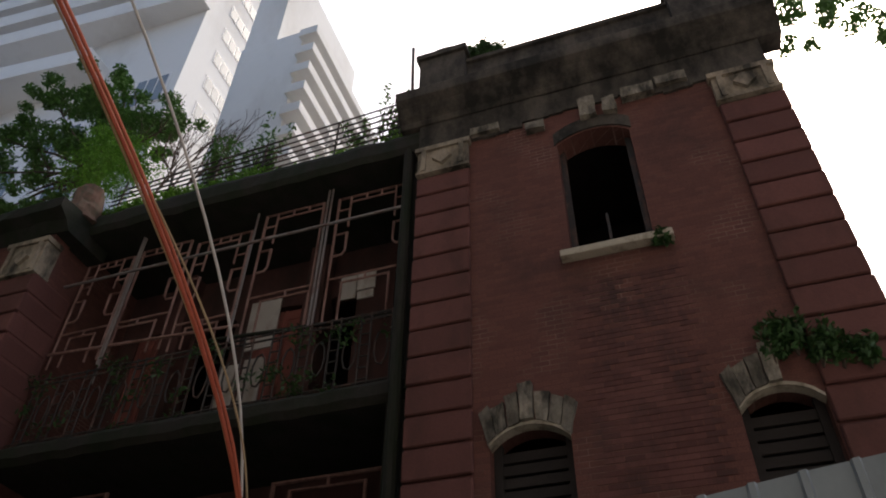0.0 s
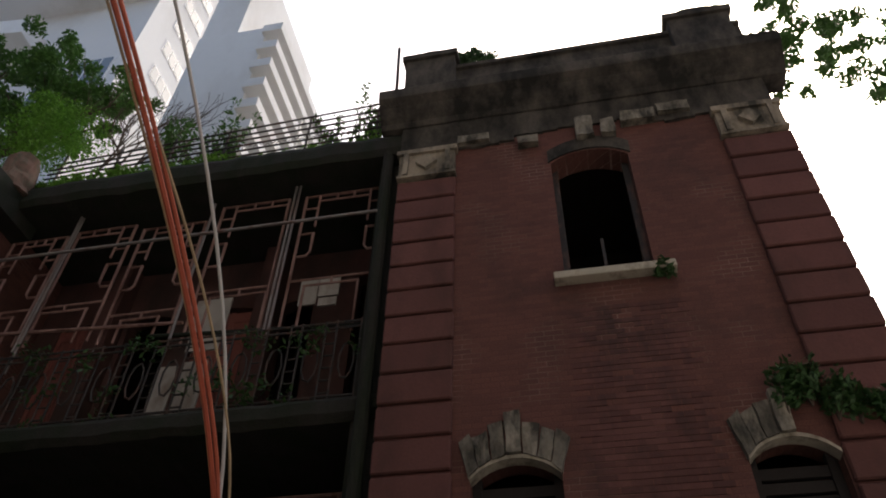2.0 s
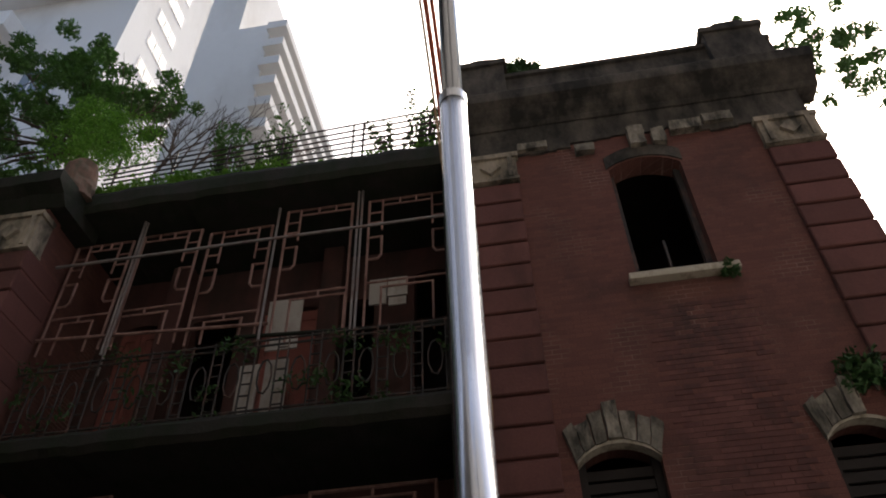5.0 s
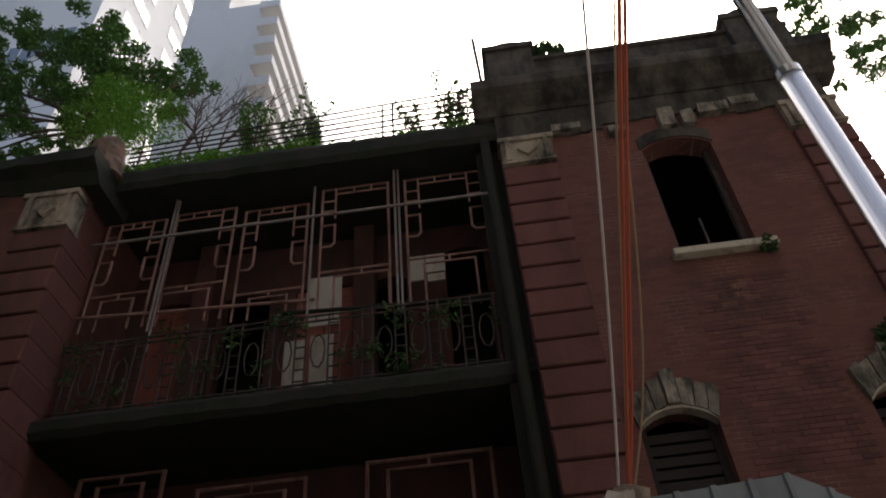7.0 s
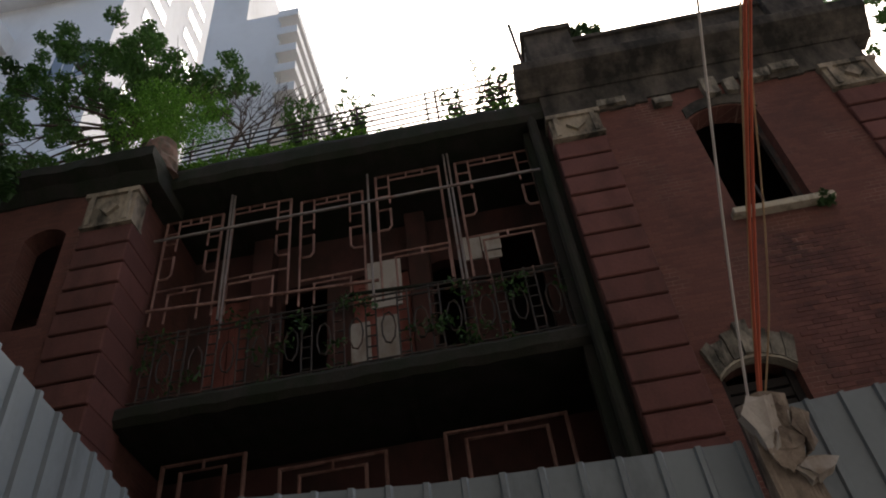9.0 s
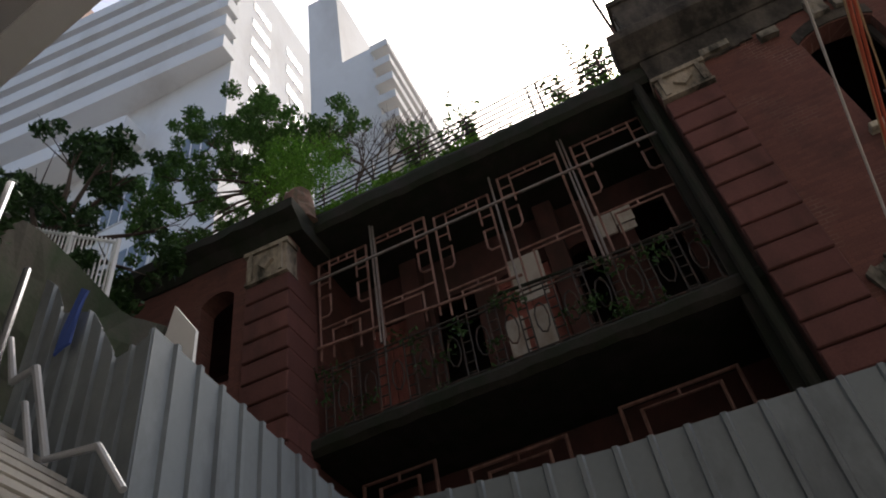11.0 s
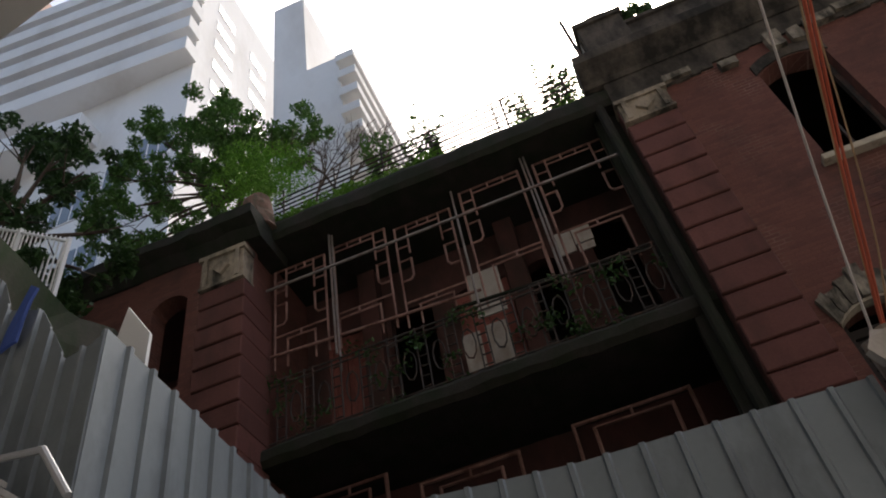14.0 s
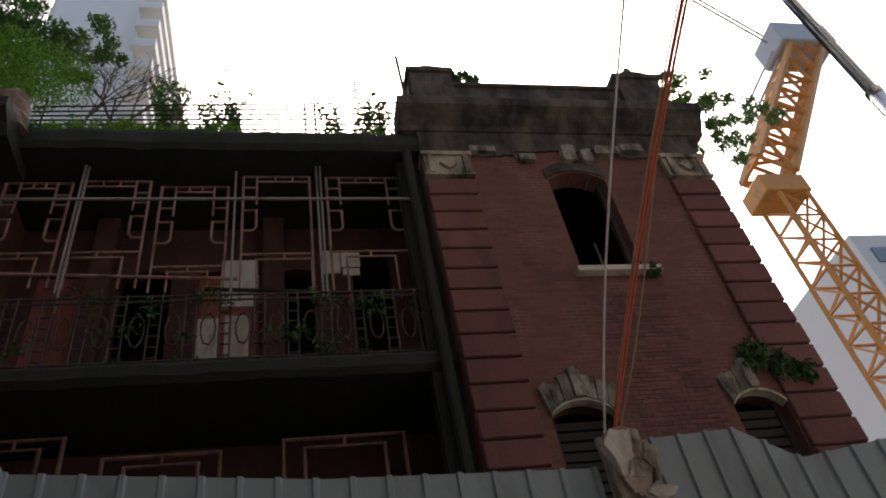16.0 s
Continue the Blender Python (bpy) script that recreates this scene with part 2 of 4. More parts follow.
def path_bar(bm, pts, r, sides=6):
    """One round tube swept along the points."""
    pts = [Vector(p) for p in pts]
    rings = []
    for i, p in enumerate(pts):
        d = (pts[min(i + 1, len(pts) - 1)] - pts[max(i - 1, 0)]).normalized()
        u = d.cross(Vector((0.31, 0.9, 0.27))).normalized()
        w = d.cross(u)
        k = r
        if 0 < i < len(pts) - 1:
            k = r / max(0.6, math.sqrt((1 + (p - pts[i - 1]).normalized().dot((pts[i + 1] - p).normalized())) / 2))
        rings.append([bm.verts.new(p + k * (u * math.cos(2 * math.pi * j / sides) + w * math.sin(2 * math.pi * j / sides))) for j in range(sides)])
    for a, b in zip(rings, rings[1:]):
        for j in range(sides):
            bm.faces.new((a[j], a[(j + 1) % sides], b[(j + 1) % sides], b[j]))
    bm.faces.new(rings[0][::-1])
    bm.faces.new(rings[-1])


def curved(p0, p1, p2, p3, n=16):
    p0, p1, p2, p3 = (Vector(p) for p in (p0, p1, p2, p3))
    out = []
    for i in range(n + 1):
        t = i / n
        out.append(p0 * (1 - t) ** 3 + p1 * 3 * t * (1 - t) ** 2 + p2 * 3 * t * t * (1 - t) + p3 * t ** 3)
    return out


def thing(name, label, category, at=(0, 0, 0), group="", kind=""):
    return tagged(_place(new(name), at), label, category, group, kind)


def _place(ob, at):
    ob.location = at
    return ob


def part(name, bm, material, parent=None, label="", bevel=0.0, smooth=False):
    """Links a bmesh, in world coordinates, as one mesh object under a thing or a part."""
    me = bpy.data.meshes.new(name)
    bmesh.ops.recalc_face_normals(bm, faces=bm.faces)
    bm.to_mesh(me)
    bm.free()
    me.materials.append(material)
    if smooth:
        for f in me.polygons:
            f.use_smooth = True
    ob = new(name, me)
    if parent is not None:
        ob.parent = parent
        at = Vector((0, 0, 0))
        p = parent
        while p is not None:
            at += p.location
            p = p.parent
        me.transform(Matrix.Translation(-at))
    if bevel:
        mod = ob.modifiers.new("bevel", "BEVEL")
        mod.width, mod.segments, mod.limit_method = bevel, 2, "ANGLE"
    if label:
        ob["label"] = label
    return ob


def one(name, bm, material, label, category, group="", kind="", bevel=0.0, smooth=False):
    return tagged(part(name, bm, material, None, "", bevel, smooth), label, category, group, kind)


def rough_up(bm, amount, scale=3.0):
    """Wears edges and faces unevenly."""
    for v in bm.verts:
        v.co += amount * noise.noise_vector(v.co * scale)


def arch_z(x, xa, xb, spring, rise):
    """Height of a segmental arch over the opening xa to xb."""
    h = (xb - xa) / 2
    r = (h * h + rise * rise) / (2 * rise)
    c = (xa + xb) / 2
    return spring + math.sqrt(max(0, r * r - (x - c) ** 2)) - (r - rise)


def wall_arched(bm, x0, x1, z0, z1, y0, y1, openings):
    """A wall along x with arched openings (xa, xb, bottom, spring, rise) right through it."""
    cuts = [x0]
    for xa, xb, zb, zs, rise in sorted(openings):
        box(bm, cuts[-1], xa, y0, y1, z0, z1)
        if zb > z0:
            box(bm, xa, xb, y0, y1, z0, zb)
        n = 10
        for i in range(n):
            a, b = xa + (xb - xa) * i / n, xa + (xb - xa) * (i + 1) / n
            prism(bm, [(a, arch_z(a, xa, xb, zs, rise)), (b, arch_z(b, xa, xb, zs, rise)), (b, z1), (a, z1)], y0, y1)
        cuts.append(xb)
    box(bm, cuts[-1], x1, y0, y1, z0, z1)
    bmesh.ops.remove_doubles(bm, verts=bm.verts[:], dist=0.0005)

# ---- ground and street ----
bm = bmesh.new()
box(bm, -2500, 2500, -2500, 2500, -0.3, 0.4)
one("ground", bm, M_ROAD, "worn grey concrete ground of the lane", "ground", kind="structure")
bm = bmesh.new()
extrude_y = [(-1.6, 0.4), (3.2, 1.9), (14, 2.2), (14, 0.3), (-1.6, 0.3)]
prism(bm, extrude_y, -11, -4.2)
one("pavement", bm, M_CONC, "sloping grey concrete lane beside the hoarding", "pavement", kind="structure")

# ---- the old brick house ----
house = thing("house", "derelict red brick colonial house with sooty cornices and iron balcony grilles", "house", (0, 0, 0.4))
Y0 = 0.0
UP = (2.36, 3.5, 10.42, 12.75, 0.22)
LO1 = (1.1, 2.08, 6.2, 7.72, 0.22)
LO2 = (3.95, 4.83, 6.2, 7.72, 0.22)
bm = bmesh.new()
wall_arched(bm, 0, 5.75, 8.9, 14.0, Y0, Y0 + 0.4, [UP])
wall_arched(bm, 0, 5.75, 0.4, 8.9, Y0, Y0 + 0.4, [LO1, LO2])
bay = part("front_wall", bm, M_BRICK, house, "red brick front wall of the bay")
bm = bmesh.new()
box(bm, 5.35, 5.75, 0.4, 4.9, 0.4, 14.0)
part("side_wall", bm, M_BRICK, house)
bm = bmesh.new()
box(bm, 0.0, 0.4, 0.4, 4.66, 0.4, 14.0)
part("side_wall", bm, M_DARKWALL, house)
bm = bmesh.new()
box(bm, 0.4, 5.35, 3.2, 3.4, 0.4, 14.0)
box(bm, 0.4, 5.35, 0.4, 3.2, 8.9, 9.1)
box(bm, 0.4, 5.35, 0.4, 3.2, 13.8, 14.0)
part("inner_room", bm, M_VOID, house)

# pilasters of rusticated quoins
STEP = 0.447


def pilaster(x0, x1, yf, top, bottom, side=0.0, sgn=1):
    bm = bmesh.new()
    box(bm, x0 + 0.012, x1 - 0.012, yf + 0.03, yf + 0.4 if not side else yf + side, bottom, top)
    p = part("pilaster", bm, M_QUOIN, house, "red rendered corner pilaster of banded quoins")
    bm = bmesh.new()
    w, h = (x1 - x0) / 2, STEP / 2 - 0.022
    d = 0.2 if not side else side / 2
    box(bm, -w, w, 0, 2 * d, -h, h)
    bmesh.ops.bevel(bm, geom=bm.edges[:], offset=0.018, segments=1, affect="EDGES")
    me = bpy.data.meshes.new("quoin")
    bmesh.ops.recalc_face_normals(bm, faces=bm.faces)
    bm.to_mesh(me)
    bm.free()
    me.materials.append(M_QUOIN)
    z = top - STEP / 2
    while z > bottom:
        q = new("quoin", me)
        q.parent = p
        q.location = Vector(((x0 + x1) / 2 + random.uniform(-0.006, 0.006), yf - 0.03 + random.uniform(-0.006, 0.006), z)) - house.location
        q.rotation_euler = (0, random.uniform(-0.004, 0.004), 0)
        z -= STEP
    return p


def capital(x0, x1, yf, z0, z1):
    """A flaking plaster capital with a diamond in a square panel."""
    bm = bmesh.new()
    box(bm, x0, x1, yf - 0.05, yf + 0.3, z0, z1)
    box(bm, x0 - 0.04, x1 + 0.04, yf - 0.1, yf + 0.3, z1 - 0.1, z1)
    box(bm, x0 - 0.02, x1 + 0.02, yf - 0.08, yf + 0.3, z0, z0 + 0.06)
    rough_up(bm, 0.012, 5)
    c = part("capital", bm, M_CAPSTONE, house, "flaking pale plaster capital")
    xm, zm, r = (x0 + x1) / 2, (z0 + z1) / 2 - 0.02, 0.17
    bm = bmesh.new()
    for k in (-1, 1):
        box(bm, xm + k * 0.33 - 0.04, xm + k * 0.33 + 0.04, yf - 0.1, yf, z0 + 0.06, z1 - 0.1)
    prism(bm, [(xm - r, zm), (xm, zm - r), (xm + r, zm), (xm, zm + r)], yf - 0.12, yf)
    rough_up(bm, 0.01, 6)
    part("diamond_panel", bm, M_CAPSTONE, c)


pilaster(0.0, 0.9, -0.05, 12.72, 0.4)
pilaster(4.85, 5.78, -0.05, 12.72, 0.4)
capital(0.02, 0.9, -0.05, 12.75, 13.4)
capital(4.85, 5.76, -0.05, 12.75, 13.4)

# cement frieze, cornice and parapet of the bay
bm = bmesh.new()
box(bm, 0, 5.75, -0.02, 0.1, 13.7, 14.15)
xs = [i * 0.23 for i in range(26)]
frieze = part("frieze", bm, M_CEMENT, house, "broken sooty cement frieze")
for a in xs[:-1]:
    bm = bmesh.new()
    lo = 13.42 + 0.13 * noise.noise(Vector((a * 1.3, 3, 0))) + (0.0 if abs(a + 0.1 - 2.93) > 1.0 else 0.12)
    box(bm, a, a + 0.23, -0.045, 0.1, lo, 14.2)
    rough_up(bm, 0.02, 4)
    part("frieze_block", bm, M_CEMENT, frieze)
bm = bmesh.new()
extrude_x(bm, [(0.3, 14.1), (-0.08, 14.1), (-0.12, 14.2), (-0.2, 14.28), (-0.3, 14.4), (-0.44, 14.5), (-0.46, 14.72), (-0.42, 14.78), (0.3, 14.82)], -0.36, 6.12)
rough_up(bm, 0.02, 2)
part("cornice", bm, M_CEMENT, house, "soot-black moulded cornice", bevel=0.01)
bm = bmesh.new()
extrude_x(bm, [(-0.14, 14.8), (-0.14, 15.5), (-0.2, 15.52), (-0.2, 15.62), (0.2, 15.64), (0.2, 14.8)], 0.0, 5.75)
rough_up(bm, 0.02, 1.5)
part("parapet", bm, M_CEMENT, house, "sooty parapet wall", bevel=0.01)


def pier(x0, x1, y0, y1, z0, z1, round_top):
    bm = bmesh.new()
    box(bm, x0, x1, y0, y1, z0, z1 - 0.12)
    box(bm, x0 - 0.06, x1 + 0.06, y0 - 0.06, y1 + 0.06, z1 - 0.22, z1 - 0.08)
    if round_top:
        prism(bm, [(x0 + 0.08 + (x1 - x0 - 0.16) * (1 - math.cos(math.pi * i / 10)) / 2, z1 - 0.1 + 0.24 * math.sin(math.pi * i / 10)) for i in range(11)], y0 + 0.05, y1 - 0.05)
    else:
        prism(bm, [(x0, z1 - 0.1), (x1, z1 - 0.1), ((x0 + x1) / 2 + 0.2, z1 + 0.08), ((x0 + x1) / 2 - 0.2, z1 + 0.08)], y0, y1)
    rough_up(bm, 0.025, 3)
    part("parapet_pier", bm, M_CEMENT, house, "worn sooty parapet pier", bevel=0.015)


pier(0.02, 0.92, -0.3, 0.5, 14.8, 16.0, True)
pier(4.6, 5.6, -0.3, 0.5, 14.8, 16.0, False)
bm = bmesh.new()
bar(bm, (-0.12, -0.2, 14.75), (-0.16, -0.22, 16.45), 0.035)
part("vent_pipe", bm, M_IRONDARK, house, "thin dark vent pipe")


def voussoirs(xa, xb, spring, rise, h, skip=()):
    """Stone blocks fanned over a segmental arch; the keystone stands higher."""
    w = part("arch", *arch_base(xa, xb, spring, rise), house, "stone segmental arch over a window")
    n = 7
    c = (xa + xb) / 2
    half = (xb - xa) / 2
    r = (half * half + rise * rise) / (2 * rise)
    zc = spring + rise - r
    a1 = math.asin(half / r) * 1.04
    for i in range(n):
        if i in skip:
            continue
        t0, t1 = -a1 + 2 * a1 * i / n + 0.012, -a1 + 2 * a1 * (i + 1) / n - 0.012
        hh = h * (1.25 if i == 3 else 1.0 - 0.1 * (i % 2)) * random.uniform(0.94, 1.05)
        bm = bmesh.new()
        prism(bm, [(c + (1.0 if rr == r else 1.22) * r * math.sin(t), zc + r * math.cos(t) + rr - r) for rr, t in ((r, t0), (r, t1), (r + hh, t1), (r + hh, t0))], -0.07 - 0.04 * (i == 3), 0.1)
        bmesh.ops.subdivide_edges(bm, edges=bm.edges[:], cuts=2, use_grid_fill=True)
        rough_up(bm, 0.022, 7)
        part("voussoir", bm, M_STONE, w)


def arch_base(xa, xb, spring, rise):
    bm = bmesh.new()
    n = 10
    for i in range(n):
        a, b = xa + (xb - xa) * i / n, xa + (xb - xa) * (i + 1) / n
        za, zb = arch_z(a, xa, xb, spring, rise), arch_z(b, xa, xb, spring, rise)
        prism(bm, [(a, za - 0.035), (b, zb - 0.035), (b, zb + 0.01), (a, za + 0.01)], -0.05, 0.12)
    bmesh.ops.remove_doubles(bm, verts=bm.verts[:], dist=0.0005)
    return bm, M_SILL


voussoirs(*LO1[:2], LO1[3], LO1[4], 0.42)
voussoirs(*LO2[:2], LO2[3], LO2[4], 0.42, skip=(4, 5, 6))
# hood of the upper window: red arch band, broken label stones
bm = bmesh.new()
n = 12
for i in range(n):
    a, b = UP[0] - 0.04 + 1.22 * i / n, UP[0] - 0.04 + 1.22 * (i + 1) / n
    za, zb = (arch_z(t, UP[0] - 0.04, UP[1] + 0.04, UP[3] + 0.02, 0.22) for t in (a, b))
    prism(bm, [(a, za), (b, zb), (b, zb + 0.26), (a, za + 0.26)], -0.03, 0.1)
bmesh.ops.remove_doubles(bm, verts=bm.verts[:], dist=0.0005)
rough_up(bm, 0.008, 6)
hood = part("window_hood", bm, M_CEMENT, house, "dark rendered arch over the upper window")
for xx, zz, ww, hh in ((2.05, 13.3, 0.32, 0.2), (2.93, 13.42, 0.26, 0.46), (3.28, 13.36, 0.2, 0.34), (3.75, 13.52, 0.5, 0.24), (4.3, 13.6, 0.5, 0.2), (1.2, 13.52, 0.5, 0.16)):
    bm = bmesh.new()
    box(bm, xx - ww / 2, xx + ww / 2, -0.13, 0.05, zz - hh / 2, zz + hh / 2)
    bmesh.ops.subdivide_edges(bm, edges=bm.edges[:], cuts=2, use_grid_fill=True)
    rough_up(bm, 0.03, 6)
    part("label_stone", bm, M_STONE, hood)
win = part("window_sill", *(lambda b: (box(b, 2.22, 3.74, -0.16, 0.1, 10.3, 10.42), rough_up(b, 0.015, 4), b)[2:])(bmesh.new()), M_SILL, house, "pale stone window sill", bevel=0.015)
bm = bmesh.new()
box(bm, UP[0], UP[0] + 0.09, 0.2, 0.3, UP[2], 12.8)
box(bm, UP[1] - 0.09, UP[1], 0.2, 0.3, UP[2], 12.8)
box(bm, 2.9, 2.94, 0.24, 0.28, UP[2], 11.3)
box(bm, UP[0], UP[1], 0.24, 0.28, UP[2] + 0.02, UP[2] + 0.09)
rough_up(bm, 0.01, 5)
part("window_frame", bm, M_IRONDARK, house, "rotted dark window frame")
# shutters share the near-black of the unlit rooms behind them
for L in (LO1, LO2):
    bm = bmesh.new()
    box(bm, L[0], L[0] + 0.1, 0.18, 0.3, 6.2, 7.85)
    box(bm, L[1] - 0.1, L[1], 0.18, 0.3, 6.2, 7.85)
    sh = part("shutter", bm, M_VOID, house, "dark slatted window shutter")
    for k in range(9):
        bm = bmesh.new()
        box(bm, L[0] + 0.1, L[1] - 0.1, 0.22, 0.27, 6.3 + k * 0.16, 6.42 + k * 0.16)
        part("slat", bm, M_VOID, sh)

# ---- veranda between the bays ----
XL, XR = -7.35, 0.0
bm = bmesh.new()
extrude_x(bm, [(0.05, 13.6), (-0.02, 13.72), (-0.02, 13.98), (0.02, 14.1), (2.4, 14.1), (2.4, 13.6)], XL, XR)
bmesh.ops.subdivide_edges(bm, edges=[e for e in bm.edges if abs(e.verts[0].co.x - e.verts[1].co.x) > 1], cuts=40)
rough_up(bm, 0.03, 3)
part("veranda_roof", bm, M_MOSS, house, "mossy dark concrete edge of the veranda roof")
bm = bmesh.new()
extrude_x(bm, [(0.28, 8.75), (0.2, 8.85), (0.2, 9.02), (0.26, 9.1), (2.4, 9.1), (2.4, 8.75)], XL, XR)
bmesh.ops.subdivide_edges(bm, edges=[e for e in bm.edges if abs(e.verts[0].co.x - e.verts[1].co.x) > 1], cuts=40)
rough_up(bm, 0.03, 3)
part("balcony_slab", bm, M_MOSS, house, "mossy balcony slab, coloured near black for the veranda shade")
doors = [(-6.9, -6.1, 9.1, 12.4, 0.1), (-5.5, -4.6, 9.1, 12.4, 0.1), (-4.1, -3.0, 9.1, 12.4, 0.1), (-2.6, -2.0, 10, 12.4, 0.1), (-1.25, -0.5, 10.0, 12.9, 0.1)]
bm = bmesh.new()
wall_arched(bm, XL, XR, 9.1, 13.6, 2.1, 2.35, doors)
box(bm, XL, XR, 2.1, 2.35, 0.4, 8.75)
part("back_wall", bm, M_DARKWALL, house, "red back wall of the veranda, coloured dark for its shade")
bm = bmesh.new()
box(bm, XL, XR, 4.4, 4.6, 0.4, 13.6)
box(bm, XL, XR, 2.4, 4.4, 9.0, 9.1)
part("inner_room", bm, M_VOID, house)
for x0, x1, zb, zt, r in (doors[0], doors[2]):
    bm = bmesh.new()
    for k in range(2):
        a = x0 + (x1 - x0) * k / 2
        b = a + (x1 - x0) / 2
        box(bm, a + 0.01, a + 0.1, 2.12, 2.18, zb, zt)
        box(bm, b - 0.1, b - 0.01, 2.12, 2.18, zb, zt)
        for zz in (zb + 0.1, zb + 1.3, zt - 0.15):
            box(bm, a + 0.1, b - 0.1, 2.12, 2.18, zz - 0.08, zz + 0.08)
        box(bm, a + 0.1, b - 0.1, 2.14, 2.16, zb, zt)
    part("door", bm, M_DOOR, house, "faded red timber double door")
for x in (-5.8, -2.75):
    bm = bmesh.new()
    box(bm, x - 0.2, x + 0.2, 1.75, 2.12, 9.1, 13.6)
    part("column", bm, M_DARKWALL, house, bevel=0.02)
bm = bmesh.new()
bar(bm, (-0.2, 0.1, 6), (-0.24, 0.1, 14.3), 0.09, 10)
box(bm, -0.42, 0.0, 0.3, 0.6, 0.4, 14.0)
part("corner_return", bm, M_MOSS, house, "mossy shaded corner, coloured near black, with a drain pipe")

# left bay, standing a little forward
YL = -0.4
bm = bmesh.new()
LW = (-9.25, -8.5, 10.4, 12.4, 0.2)
wall_arched(bm, -13.7, -7.3, 0.4, 13.8, YL, YL + 0.4, [LW])
part("front_wall", bm, M_BRICK, house, "red brick front wall of the further bay")
bm = bmesh.new()
box(bm, -7.7, -7.352, YL + 0.4, 4.66, 0.4, 13.8)
box(bm, -13.7, -7.7, 3.0, 3.2, 0.4, 13.8)
part("side_wall", bm, M_BRICK, house)
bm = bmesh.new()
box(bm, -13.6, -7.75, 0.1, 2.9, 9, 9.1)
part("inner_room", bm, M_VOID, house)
pilaster(-8.2, -7.27, YL - 0.05, 12.3, 0.4, side=0.95)
capital(-8.18, -7.29, YL - 0.05, 12.3, 13.15)
bm = bmesh.new()
extrude_x(bm, [(0.6, 13.3), (YL - 0.05, 13.3), (YL - 0.2, 13.5), (YL - 0.42, 13.62), (YL - 0.42, 13.86), (0.6, 13.92)], -14, -6.98)
bmesh.ops.subdivide_edges(bm, edges=[e for e in bm.edges if abs(e.verts[0].co.x - e.verts[1].co.x) > 1], cuts=30)
rough_up(bm, 0.05, 2.5)
part("cornice", bm, M_MOSS, house, "mossy broken cornice of the further bay")
bm = bmesh.new()
box(bm, -14, 5.35, 4.66, 4.9, 0.4, 14)
box(bm, -13.7, 5.75, 0.6, 4.9, 13.95, 14.05)
part("rear_wall_and_roof", bm, M_DARKWALL, house)


# ---- iron grilles ----
def grille(x0, x1, zt, zm, zb, left, right, y=0.55):
    g = thing("iron_grille", "rusted pink iron window grille with stepped frame and looped bars", "grille", ((x0 + x1) / 2, y, zb), group="veranda grilles")
    R = 0.021
    w = 0.24
    bm = bmesh.new()
    path_bar(bm, [(x0, y, zb), (x0, y, zt), (x1, y, zt), (x1, y, zb)], R)
    part("outer_frame", bm, M_IRON, g)
    a, b = (x0 + w if left else x0), (x1 - w if right else x1)
    bm = bmesh.new()
    bar(bm, (a, y, zt - 0.13), (b, y, zt - 0.13), R)
    for f in (0.35, 0.68):
        bar(bm, (a + (b - a) * f, y, zt - 0.13), (a + (b - a) * f, y, zt), R)
    part("top_bar", bm, M_IRON, g)
    for on, e, s in ((left, x0, 1), (right, x1, -1)):
        if not on:
            continue
        bm = bmesh.new()
        bar(bm, (e + s * w, y, zt), (e + s * w, y, zt - 0.75), R)
        for k in (0.3, 0.55):
            bar(bm, (e, y, zt - k), (e + s * w, y, zt - k), R)
        path_bar(bm, [(e, y, zt - 0.9), (e + s * w, y, zt - 0.9), (e + s * w, y, zt - 1.32), (e + s * (w - 0.06), y, zt - 1.4), (e, y, zt - 1.4)], R)
        part("side_ladder", bm, M_IRON, g)
    bm = bmesh.new()
    bar(bm, (x0, y, zm), (x1, y, zm), R)
    bar(bm, (a, y, zm - 0.12), (b, y, zm - 0.12), R)
    bar(bm, ((a + b) / 2, y, zm), ((a + b) / 2, y, zm - 0.12), R)
    bar(bm, (b - 0.02, y, zm - 0.12), (b - 0.02, y, zb), R)
    bar(bm, (a + 0.02, y, zm - 0.12), (a + 0.02, y, zb), R)
    part("lower_frame", bm, M_IRON, g)


grille(-7.22, -6.15, 13.22, 11.55, 10.8, True, True)
grille(-5.95, -4.86, 13.28, 11.55, 10.75, False, True)
grille(-4.66, -3.52, 13.13, 11.2, 10.65, True, True)
grille(-3.26, -2.07, 13.42, 11.45, 10.45, True, False)
grille(-1.76, -0.4, 13.4, 11.48, 10.4, True, True)
for x0, x1, zt, zb in ((-6.95, -5.66, 8.6, 6.5), (-5.1, -3.5, 8.22, 6.5), (-2.6, -0.8, 8.34, 6.5)):
    y = 1.3
    g = thing("lower_grille", "rusted pink iron grille under the balcony", "grille", ((x0 + x1) / 2, y, zb), group="lower grilles")
    bm = bmesh.new()
    path_bar(bm, [(x0, y, zb), (x0, y, zt), (x1, y, zt), (x1, y, zb)], 0.03)
    part("outer_frame", bm, M_IRON, g)
    bm = bmesh.new()
    path_bar(bm, [(x0 + 0.3, y, zb), (x0 + 0.3, y, zt - 0.15), (x1 - 0.3, y, zt - 0.15), (x1 - 0.3, y, zb)], 0.026)
    bar(bm, ((x0 + x1) / 2, y, zt), ((x0 + x1) / 2, y, zt - 0.15), 0.026)
    bar(bm, (x0, y, 7.4), (x1, y, 7.4), 0.026)
    part("inner_frame", bm, M_IRON, g)
bm = bmesh.new()
bar(bm, (-7.2, 0.18, 12.42), (-0.25, 0.18, 12.42), 0.028, 8)
one("conduit_pipe", bm, M_PIPE, "long grey conduit pipe across the veranda grilles", "pipe")
